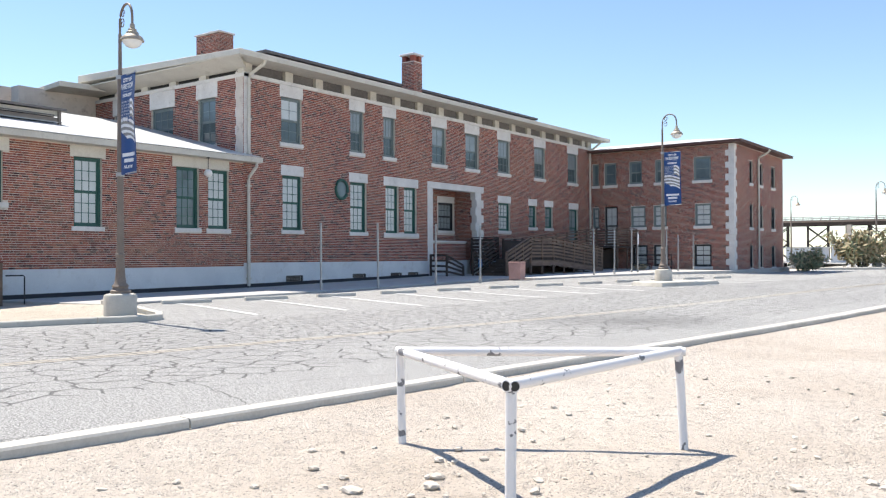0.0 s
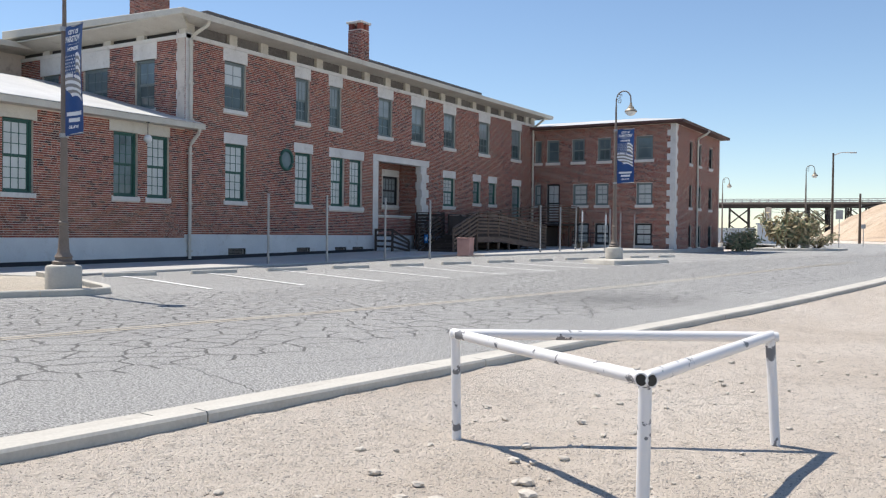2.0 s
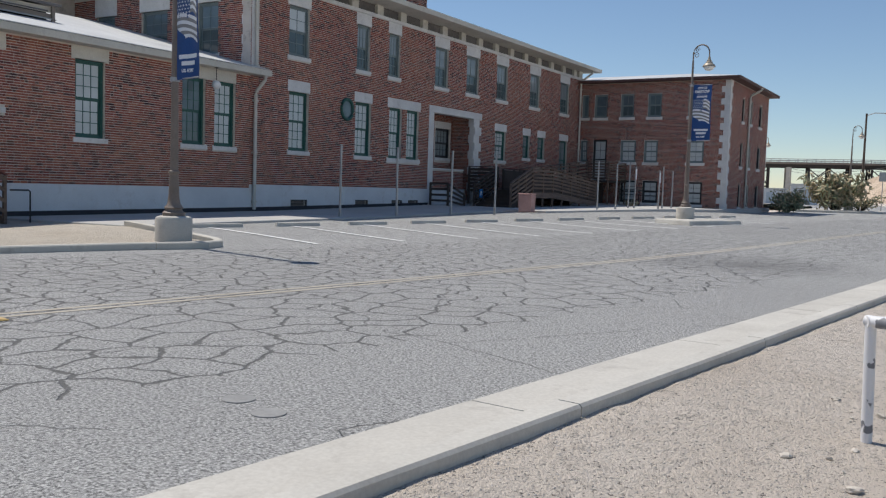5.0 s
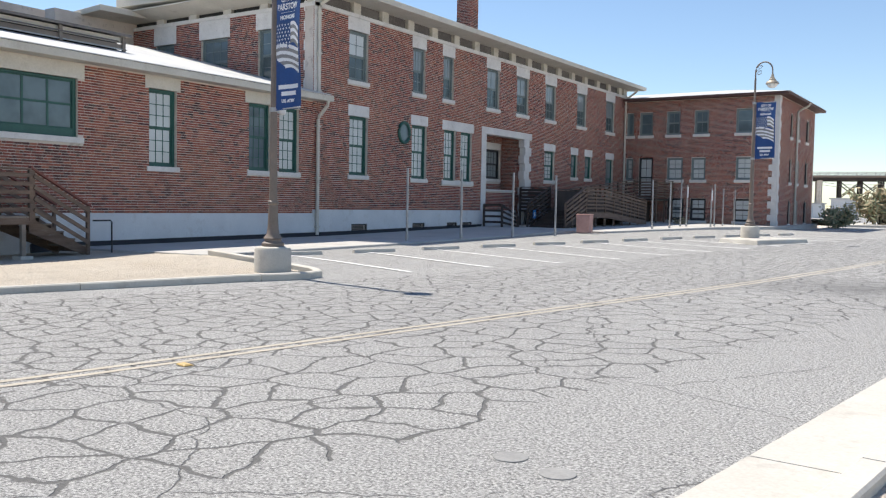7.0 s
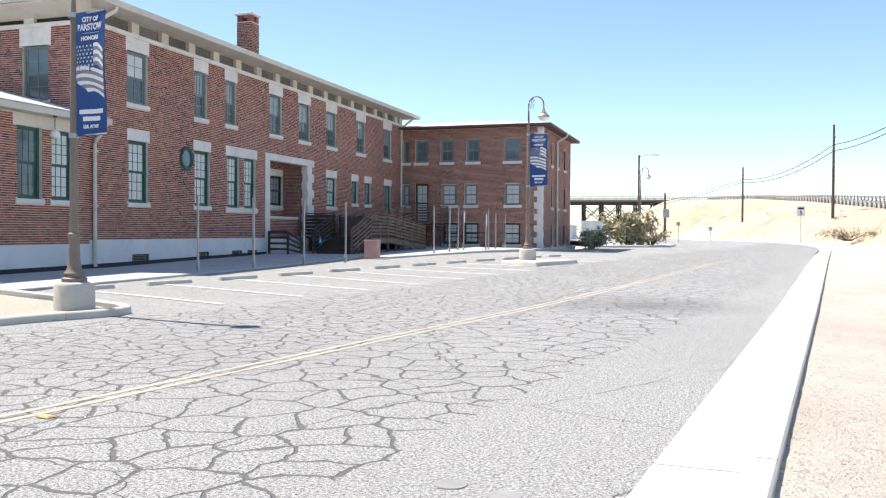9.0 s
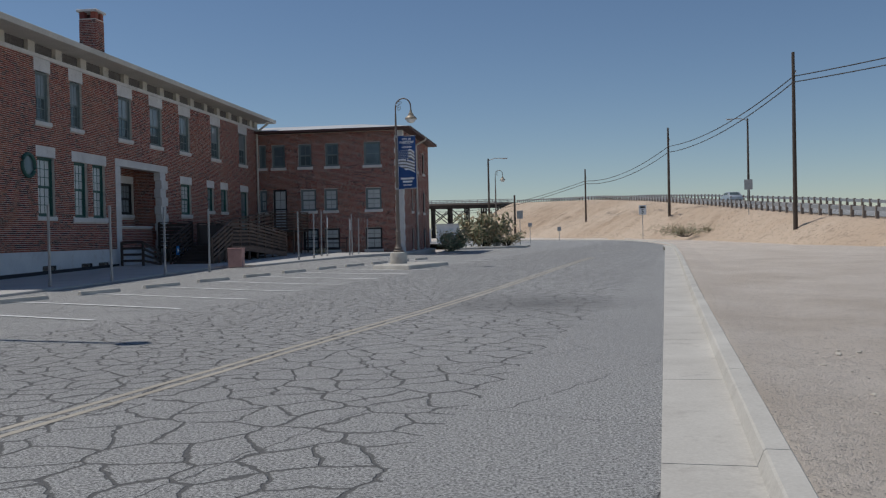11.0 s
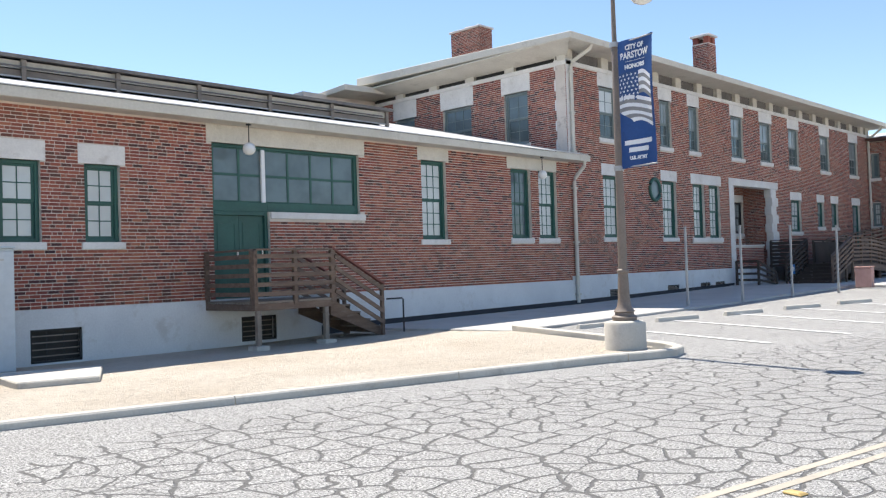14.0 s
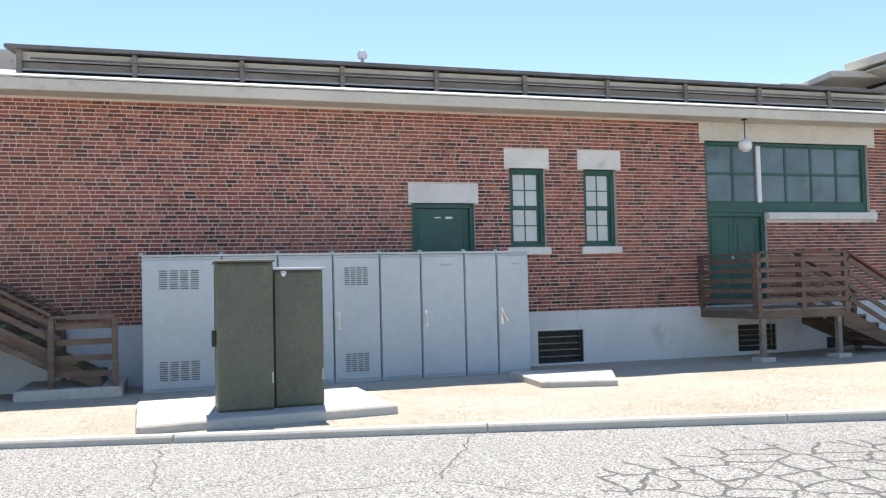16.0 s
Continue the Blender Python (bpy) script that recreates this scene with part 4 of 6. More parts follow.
# portal with quoins
p = thing("portal", "pale stone surround of a deep entrance recess", "portal", FACADE, kind="structure")
part("lintel", Solid().box(33.46, 38.43, -0.03, 0.4, 4.69, 5.0), STONE, p, bevel=0.012)
for k in range(9):
    z = 1.1 + 0.4 * k
    z1 = min(z + 0.395, 4.685)
    part("quoin", Solid().box(33.47, 33.9, -0.025, 0.3, z, z1), STONE, p, bevel=0.008)
    part("quoin", Solid().box(37.75 if k % 2 else 37.62, 38.4 if k % 2 else 38.18, -0.025, 0.3, z, z1), STONE, p, bevel=0.008)
RECESS = 1.35
lone("wall_recess", wall_solid(33.6, 38.2, 0.2, 5.1, [(36.2, 37.55, 2.7, 4.16)], 0.2), MORTAR, "dim brick wall at the back of the recess", "wall", kind="structure", at=FACADE @ pose(0, RECESS, 0))
v, f = brick_geometry(lay_bricks(33.6, 38.2, 0.2, 5.05, [(36.1, 37.65, 2.5, 4.5)]))
me = bpy.data.meshes.new("bricks")
me.from_pydata(v.tolist(), [], f.tolist())
me.materials.append(BRICK)
ob = new("recess_brickwork", me)
ob.matrix_basis = FACADE @ pose(0, RECESS, 0)
tagged(ob, "shaded red bricks in the entrance recess", "brickwork", kind="stuff")
window(FACADE @ pose(0, RECESS, 0), "window_30", "dark sash window at the back of the recess", 36.2, 37.55, 2.7, 4.16, 4, 4, BLACK_FRAME, GLASS_MID, (4.16, 4.5, 0.1), True, 0.1)
for u, turn in ((33.9, 90), (37.75, -90)):
    a, b = (u - 0.35, u) if u < 36 else (u, u + 0.35)
    w = lone("wall_recess_side", Solid().box(a, b, 0.41, RECESS - 0.012, 0.2, 5.05), MORTAR, "shaded brick side of the recess", "wall", kind="structure", at=FACADE)
    v, f = brick_geometry(lay_bricks(0.31, RECESS - 0.02, 0.6, 5.0, []))
    m = pose(u, 0, 0, 0, 0, turn) if turn == 90 else pose(u, RECESS + 0.29, 0, 0, 0, turn)
    me = bpy.data.meshes.new("bricks")
    me.from_pydata([tuple(m @ Vector(p)) for p in v.tolist()], [], f.tolist())
    me.materials.append(BRICK)
    tagged(new("brickwork", me), "shaded red bricks", kind="stuff").parent = w
lone("floor_recess", Solid().box(33.91, 37.74, 0.43, RECESS - 0.015, 0.2, 1.15), CONCRETE, "concrete floor of the entrance recess", "floor", kind="structure", at=FACADE)
lone("ceiling_recess", Solid().box(33.6, 38.1, 0.41, RECESS + 0.2, 5.06, 5.2), SOFFIT, "pale ceiling of the recess", "ceiling", kind="structure", at=FACADE)
par = lone("parapet_recess", Solid().box(33.91, 36.8, 0.05, 0.3, 1.135, 2.05), MORTAR, "low brick parapet in the entrance", "wall", kind="structure", at=FACADE)
v, f = brick_geometry(lay_bricks(33.91, 36.8, 1.14, 2.0, []))
me = bpy.data.meshes.new("bricks")
me.from_pydata((v + np.array((0, 0.05, 0))).tolist(), [], f.tolist())
me.materials.append(BRICK)
tagged(new("brickwork", me), "red bricks of the parapet", kind="stuff").parent = par
part("coping", Solid().box(33.91, 36.8, -0.02, 0.34, 2.052, 2.12), STONE, par, bevel=0.01)

# cornice band, vent row and eaves of the main block
lone("cornice_band", Solid().box(21.95, 51.3, -0.04, 0.3, 8.2, 8.34), STONE, "pale concrete band above the brick", "trim", bevel=0.01, kind="structure", at=FACADE)
# dark sheet painted as the attic's darkness
lone("attic_dark_backing", Solid().box(21.99, 51.3, 0.35, 0.4, 8.3, 9.0), INSIDE, "dark sheet standing for the unlit attic behind the vents", "wall", kind="structure", at=FACADE)
att = thing("attic_vent_row", "row of dark vent openings between cream piers", "vents", FACADE, kind="structure")
us = [21.96] + [24.35 + 1.72 * k for k in range(16)] + [51.2]
for k, u in enumerate(us):
    wdt = 0.21 if 0 < k < len(us) - 1 else 0.45
    part("pier", Solid().box(max(21.96, u - wdt), min(51.25, u + wdt), 0.0, 0.34, 8.34, 8.92), SOFFIT, att, bevel=0.01)
for a, b in zip(us, us[1:]):
    part("vent_header", Solid().box(a + 0.21, b - 0.21, 0.06, 0.3, 8.74, 8.92), SOFFIT, att)
    # dark panel fills the opening in place of shade
    part("vent_dark_panel", Solid().box(a + 0.2, b - 0.2, 0.16, 0.17, 8.34, 8.76), ROOF_DARK, att)
s = Solid()
s.hexa([(20.95, -0.98, 8.72), (52.0, -0.98, 8.72), (52.0, 9.5, 8.93), (20.95, 9.5, 8.93)], [(20.95, -1.0, 8.93), (52.0, -1.0, 8.93), (52.0, 9.5, 9.25), (20.95, 9.5, 9.25)])
lone("eave_main", s, SOFFIT, "broad cream overhanging eave of the main block", "eave", bevel=0.015, kind="structure", at=FACADE)
s = Solid()
s.hexa([(21.0, -0.96, 8.94), (51.9, -0.96, 8.94), (51.9, 15.0, 8.94), (21.0, 15.0, 8.94)], [(25.3, 2.7, 9.95), (48.6, 2.7, 9.95), (48.6, 11.0, 10.0), (25.3, 11.0, 10.0)])
lone("roof_main", s, ROOF_DARK, "dark low hipped roof of the main block", "roof", kind="structure", at=FACADE)

rm = thing("roof_monitor", "long dark roof monitor on the main roof", "roof monitor", FACADE, kind="structure")
part("body", Solid().box(25.9, 48.8, 3.1, 10.5, 9.9, 10.18), ROOF_BROWN, rm)
part("roof", Solid().box(25.6, 49.1, 2.75, 10.8, 10.185, 10.32), ROOF_DARK, rm, bevel=0.01)

# upper end wall of the main block above the wing roof
END_WIN = [(-27.92, -26.85, 5.75, 7.6, 2), (-30.95, -29.5, 5.75, 7.5, 3), (-33.6, -32.5, 5.75, 7.5, 3)]
eh, eg = [], []
for u0, u1, z0, z1, c in END_WIN:
    hole(eh, eg, u0, u1, z0, z1, (z1, 8.2, 0.12))
qz = [(-25.2 - (0.48 if k % 2 else 0.32), 5.0 + 0.34 * k) for k in range(10)]
for u, z in qz:
    eg.append((u, -25.2, z, z + 0.34))
brick_wall("wall_main_end", "upper brick end wall rising above the wing", END, -35.0, -25.21, 4.6, 8.2, eh, eg, 0.35)
for k, (u0, u1, z0, z1, c) in enumerate(END_WIN):
    window(END, "window_%d" % (31 + k), "grey-green sash window in the upper end wall", u0, u1, z0, z1, c, 4, SAGE, GLASS_BLUE, (z1, 8.2, 0.12), True, 0.12, lower_glass=GLASS)
lone("cornice_band", Solid().box(-35.0, -25.16, -0.04, 0.3, 8.2, 8.34), STONE, "pale concrete band on the end wall", "trim", bevel=0.01, kind="structure", at=END)
# the shade of this slot is put into the sheet's colour
lone("attic_dark_end", Solid().box(-35.0, -25.6, 0.16, 0.3, 8.34, 8.95), INSIDE, "dark sheet standing for the shaded slot under the end eave", "wall", kind="structure", at=END)
att = thing("attic_piers_end", "short cream piers under the end eave", "piers", END, kind="structure")
for k in range(7):
    u = -25.75 - 1.9 * k if k else -25.45
    part("pier", Solid().box(u - 0.22, u + 0.22, 0.0, 0.15, 8.34, 8.6), SOFFIT, att, bevel=0.01)
lone("soffit_end", Solid().hexa([(-35.5, -1.0, 8.72), (-24.3, -1.0, 8.72), (-25.2, 0.1, 8.5), (-35.5, 0.1, 8.5)], [(-35.5, -1.0, 8.76), (-24.3, -1.0, 8.76), (-25.2, 0.1, 8.9), (-35.5, 0.1, 8.9)]), SOFFIT, "sloping cream soffit of the end eave", "eave", kind="structure", at=END)
qn = thing("quoin_column", "pale toothed quoins at the building corner", "quoins", END, kind="structure")
for u, z in qz:
    part("quoin", Solid().box(u, -25.17, -0.025, 0.3, z, z + 0.335), STONE, qn, bevel=0.006)
# lower stepped roof parts behind
lone("wall_main_back", Solid().box(-35.6, -35.0, 18.5, 22.4, 4.6, 8.5), MORTAR, "brick return wall behind the wing roof", "wall", kind="structure")
lone("eave_back", Solid().hexa([(-37.5, 19.6, 8.3), (-33.8, 19.6, 8.5), (-33.8, 23, 8.6), (-37.5, 23, 8.4)], [(-37.5, 19.6, 8.5), (-33.8, 19.6, 8.72), (-33.8, 23, 8.82), (-37.5, 23, 8.6)]), SOFFIT, "cream eave of the rear wing", "eave", bevel=0.01, kind="structure")


def chimney(at, w, d, h, pot):
    c = lone("chimney", wall_solid(-w / 2, w / 2, 0, h, [], d), MORTAR, "square red brick chimney with a flat cap", "chimney", at=at)
    for m, wid in ((pose(0, 0, 0), w), (pose(w / 2, 0, 0, 0, 0, 90), d)):
        off = -w / 2 if wid == w else 0.0
        v, f = brick_geometry(lay_bricks(off, off + wid, 0, h, []), 0.008)
        pts = [tuple(m @ Vector(p)) for p in v.tolist()]
        me = bpy.data.meshes.new("bricks")
        me.from_pydata(pts, [], f.tolist())
        me.materials.append(BRICK)
        tagged(new("brickwork", me), kind="stuff").parent = c
    part("cap", Solid().box(-w / 2 - 0.08, w / 2 + 0.08, -0.08, d + 0.08, h + (0.28 if not pot else 0.0), h + (0.38 if not pot else 0.09)), STONE, c, "weathered flat cap", 0.015)
    if pot:
        part("flue", Solid().lathe([(0.3, h + 0.08), (0.32, h + 0.2), (0.26, h + 0.22)], (0, d / 2, 0)), STONE, c, smooth=True)
    else:
        for x in (-w / 2 + 0.12, w / 2 - 0.12):
            for y in (0.12, d - 0.12):
                part("cap_pier", Solid().box(x - 0.11, x + 0.11, y - 0.11, y + 0.11, h, h + 0.28), BRICK_ONE, c)
    return c


chimney(pose(-36.15, 29.1, 9.0, 0, 0, 0), 1.85, 0.9, 3.95, True)
chimney(pose(-26.0, 33.0, 8.9, 0, 0, 0), 0.74, 0.66, 1.95, False)
pl = thing("oval_window", "oval grey-green framed porthole in the brick front", "window", FACADE @ pose(27.35, 0, 4.23), kind="structure")
ring = [(0.36 * math.cos(a), -0.04, 0.40 * math.sin(a)) for a in [2 * math.pi * k / 24 for k in range(25)]]
part("frame", Solid().tube(ring, 0.07, 8, False), GREEN, pl, smooth=True)
part("pane", Solid().face(*[(x * 0.95, -0.02, z * 0.95) for x, y, z in ring[:-1]]), GLASS_BLUE, pl)


def downspout(frame_m, pts, label="cream painted downspout with a gooseneck"):
    d = thing("downspout", label, "downspout", frame_m)
    part("pipe", Solid().tube(pts, 0.065, 10), CREAM, d, smooth=True)
    top, bot = Vector(pts[-2]), Vector(pts[-1])
    for f in (0.05, 0.5, 0.93):
        q = top.lerp(bot, f)
        part("bracket", Solid().box(q.x - 0.085, q.x + 0.085, q.y - 0.08, q.y + 0.1, q.z - 0.03, q.z + 0.03), CREAM, d, bevel=0.005)
    return d


downspout(FACADE, [(22.2, -0.5, 4.92), (22.2, -0.45, 4.75), (22.12, -0.14, 4.38), (22.12, -0.1, 4.25), (22.12, -0.1, 0.25)])
downspout(FACADE, [(22.3, -0.85, 8.75), (22.3, -0.8, 8.62), (22.18, -0.14, 8.28), (22.15, -0.1, 8.1), (22.15, -0.1, 5.05)])
downspout(FACADE, [(51.0, -0.8, 8.72), (51.0, -0.75, 8.6), (50.85, -0.12, 8.1), (50.85, -0.1, 8.0), (50.85, -0.1, 0.4)])

# ---- north block ----
R3 = [(-24.32, -23.47), (-22.6, -21.75), (-20.88, -20.02), (-18.42, -17.36)]
R2 = [(-22.5, -21.52), (-21.0, -20.14), (-18.36, -17.36)]
NORTH_DOOR = (-24.3, -23.4)
R1 = [(-22.4, -21.4), (-21.0, -20.05), (-18.42, -17.36)]
CORNER = [(-25.15, -24.7)]
fh, fg = [], []
SPEC = [(u, 5.87, 7.29) for u in R3 + CORNER] + [(u, 3.12, 4.45) for u in R2 + CORNER] + [(u, 0.66, 2.0) for u in R1] + [(NORTH_DOOR, 2.0, 4.5)]
for (u0, u1), z0, z1 in SPEC:
    hole(fh, fg, u0, u1, z0, z1, None)
rq = [((0.5 if k % 2 else 0.3), 0.4 + 0.36 * k) for k in range(21)]
for e, z in rq:
    fg.append((-16.0 - e, -16.0, z, z + 0.36))
brick_wall("wall_north", "brown brick front of the three-storey north block", FRONT, -25.2, -16.0, 0.4, 7.99, fh, fg, 0.35)
for k, ((u0, u1), z0, z1) in enumerate(SPEC):
    blank_pane = z0 > 5 and (u0 < -23 or u0 > -19)
    window(FRONT, "window_%d" % (40 + k), "grey-green sash window in the brown brick block", u0, u1, z0, z1, 1 if blank_pane else 2, 2 if blank_pane else 4 if z0 < 5 else 2, SAGE if z0 > 2.1 else BLACK_FRAME, GLASS_BLUE if z0 > 5 else GLASS_PALE, None, True, 0.1, meeting=not blank_pane, lower_glass=GLASS if z0 > 5 else None)
sh, sg = [], []
SIDE_U = [(54.35, 55.0), (56.55, 57.15), (59.1, 60.0)]
SSPEC = [(u, z0, z1) for z0, z1 in ((5.8, 7.2), (3.05, 4.5), (0.55, 1.95)) for u in SIDE_U]
for (u0, u1), z0, z1 in SSPEC:
    hole(sh, sg, u0, u1, z0, z1, None)
for e, z in rq:
    sg.append((51.3, 51.3 + 0.8 - e, z, z + 0.36))
brick_wall("wall_north_flank", "brown brick flank of the north block", SIDE, 51.3, 61.8, 0.4, 7.99, sh, sg, 0.35)
for k, ((u0, u1), z0, z1) in enumerate(SSPEC):
    window(SIDE, "window_%d" % (60 + k), "narrow dark sash window in the brick flank", u0, u1, z0, z1, 1, 2, BLACK_FRAME, GLASS, None, True, 0.1)
lone("wall_base_north", wall_solid(-25.2, -15.97, -0.3, 0.4, [], 0.35), BASE_PAINT, "pale concrete base of the north block", "wall", kind="structure", at=FRONT @ pose(0, -0.03, 0))
lone("wall_base_north", wall_solid(51.3, 61.8, -0.3, 0.4, [], 0.3), BASE_PAINT, "pale concrete base of the flank", "wall", kind="structure", at=SIDE @ pose(0, -0.03, 0))
qn = thing("quoin_column", "pale toothed quoins on the north block corner", "quoins", kind="structure")
for e, z in rq:
    part("quoin", Solid().box(-16.0 - e, -15.975, 51.275, 51.3 + 0.8 - e, z, z + 0.352), STONE, qn, bevel=0.008)
lone("wall_north_back", Solid().box(-33, -16.02, 61.8, 62.1, -0.3, 7.99), MORTAR, "rear brick wall of the north block", "wall", kind="structure")
s = Solid().hexa([(-26, 50.6, 7.97), (-15.4, 50.7, 7.97), (-15.4, 62.4, 7.97), (-26, 62.7, 7.97)], [(-26, 50.6, 8.11), (-15.4, 50.7, 8.11), (-15.4, 62.4, 8.11), (-26, 62.7, 8.11)])
lone("eave_north", s, ROOF_BROWN, "dark brown overhanging eave of the north block", "eave", bevel=0.01, kind="structure")
s = Solid().hexa([(-27, 50.65, 8.115), (-15.35, 50.65, 8.115), (-15.35, 62.45, 8.115), (-27, 62.75, 8.115)], [(-27, 55.5, 8.95), (-19.5, 55.5, 8.95), (-19.5, 57.5, 8.95), (-27, 57.5, 8.95)])
lone("roof_north", s, ROOF_METAL, "pale low hipped roof of the north block", "roof", kind="structure")
downspout(SIDE, [(56.0, -0.8, 7.95), (56.0, -0.7, 7.8), (56.0, -0.12, 7.5), (56.0, -0.09, 7.4), (56.0, -0.09, 0.3)], "tan downspout on the brick flank")
# unseen closing walls and floor, added so that no daylight leaks through the rooms
lone("wall_rear_unseen", Solid().box(-36.5, -36.2, -14, 51.3, -0.4, 8.6), MORTAR, "unseen rear wall added to shut out daylight", "wall", kind="structure")
lone("wall_wing_end_unseen", Solid().box(-36.2, -25.25, -14.0, -13.7, -0.4, 5.0), MORTAR, "unseen wing end wall added to shut out daylight", "wall", kind="structure")
lone("floor_inside_unseen", Solid().box(-36.1, -25.62, -13.6, 51.2, -0.4, 0.15), INSIDE, "unseen dark floor added to keep the rooms dim", "floor", kind="structure")

# ---- timber porches, stairs and ramp ----


RUNS = []


def railing(th, p, q, z_p, z_q, posts, boards=5, low=0.15, high=1.05, post_to=None, mat=None, cap=True, board=0.09):
    """A run of posts with level boards and a cap between two plan points; z is the deck's height at each end."""
    mat = mat or WOOD
    p, q = Vector((p[0], p[1], z_p)), Vector((q[0], q[1], z_q))
    n = max(2, posts)
    d = (q - p)
    side = Vector((d.y, -d.x, 0)).normalized() * 0.06
    RUNS.append(1)
    e = 0.045 - 0.0017 * (len(RUNS) % 5)
    high -= 0.003 * (len(RUNS) % 5)
    for k in range(n):
        a = p.lerp(q, k / (n - 1))
        foot = post_to if post_to is not None else a.z - 0.1
        part("post", Solid().box(a.x - e, a.x + e, a.y - e, a.y + e, foot - 0.002 * (len(RUNS) % 5), a.z + high), mat, th, bevel=0.006)
    for k in range(boards):
        h = low + (high - 0.12 - low) * k / (boards - 1)
        part("board", Solid().bar(p + side + Vector((0, 0, h)), q + side + Vector((0, 0, h)), 0.03, board), mat, th)
    if cap:
        part("cap_rail", Solid().bar(p + Vector((0, 0, high + 0.02)), q + Vector((0, 0, high + 0.02)), 0.13, 0.04), mat, th, bevel=0.005)


def flight(th, x0, x1, y0, y1, z0, z1, steps, tread_mat, run_mat=None):
    """Steps from (y0, z0) up to (y1, z1) between x0 and x1, with stringers."""
    for k in range(steps):
        f0, f1 = k / steps, (k + 1) / steps
        ya, yb = y0 + (y1 - y0) * f0, y0 + (y1 - y0) * f1
        z = z0 + (z1 - z0) * f1
        part("tread", Solid().box(x0, x1, ya, yb, z - 0.04, z), tread_mat, th, bevel=0.005)
        part("riser", Solid().box(x0 + 0.02, x1 - 0.02, ya, ya + 0.02 * (1 if yb > ya else -1), z - (z1 - z0) / steps, z - 0.042), run_mat or tread_mat, th)
    for x in (x0, x1):
        part("stringer", Solid().hexa([(x - 0.025, y0, z0 - 0.08), (x + 0.025, y0, z0 - 0.08), (x + 0.025, y1, z1 - 0.38), (x - 0.025, y1, z1 - 0.38)],
                                      [(x - 0.025, y0, z0 + 0.12), (x + 0.025, y0, z0 + 0.12), (x + 0.025, y1, z1 - 0.02), (x - 0.025, y1, z1 - 0.02)]), run_mat or tread_mat, th)


def porch():
    th = thing("porch_stair", "weathered brown timber porch and steps before a green door", "porch")
    for k in range(13):
        y = 8.38 + 0.158 * k
        part("deck_board", Solid().box(-25.22, -23.28, y, y + 0.15, 0.93, 0.97), WOOD_GREY, th)
    for a in ((-23.36, -23.28, 8.36, 10.42), (-25.2, -23.37, 8.36, 8.42), (-25.2, -23.37, 10.36, 10.42)):
        part("fascia", Solid().box(*a, 0.78, 0.925), WOOD, th, bevel=0.006)
    for y in (8.42, 10.16):
        part("support_post", Solid().box(-23.38, -23.28, y, y + 0.1, 0.06, 0.78), WOOD_GREY, th, bevel=0.006)
        part("footing", Solid().box(-23.5, -23.16, y - 0.1, y + 0.2, -0.05, 0.07), CONCRETE, th, bevel=0.01)
    railing(th, (-23.3, 8.4), (-23.3, 10.38), 0.97, 0.97, 3)
    railing(th, (-25.15, 8.4), (-23.4, 8.4), 0.97, 0.97, 2)
    flight(th, -24.6, -23.45, 11.9, 10.42, 0.08, 0.97, 5, WOOD_GREY, WOOD)
    for x in (-23.32, -24.7):
        railing(th, (x, 10.45), (x, 11.85), 0.92, 0.12, 2, 4, 0.2, 1.1, cap=False)
        part("handrail", Solid().bar((x, 10.38, 2.08), (x, 11.9, 1.22), 0.12, 0.045), REDWOOD, th, "red-stained sloping handrail", 0.005)


porch()
th = thing("pipe_rail", "thin black pipe hoop beside the steps", "rail")
part("pipe", Solid().tube([(-23.3, 11.98, 0.86), (-23.3, 12.46, 0.86), (-23.3, 12.5, 0.82), (-23.3, 12.5, 0.0)], 0.02, 8), BLACK, th)


def left_stair():
    th = thing("stair", "timber stair with plank rails on a concrete base", "stair")
    part("landing_base", Solid().box(-25.1, -23.45, -4.4, -2.9, -0.1, 0.14), CONCRETE, th, "pale concrete base", 0.015)
    flight(th, -24.9, -23.7, -3.2, -6.2, 0.14, 1.9, 9, TURF, WOOD)
    railing(th, (-23.58, -3.0), (-23.58, -3.9), 0.14, 0.14, 2, 4, 0.2, 1.05, 0.0)
    for x in (-23.58, -25.0):
        railing(th, (x, -3.9), (x, -6.3), 0.18, 1.5, 3, 4, 0.25, 1.05, 0.0)
    part("landing", Solid().box(-25.15, -23.5, -9.0, -6.2, 1.75, 1.88), WOOD, th)
    for y in (-6.4, -8.8):
        part("support_post", Solid().box(-23.65, -23.55, y, y + 0.1, -0.05, 1.75), WOOD, th)


left_stair()


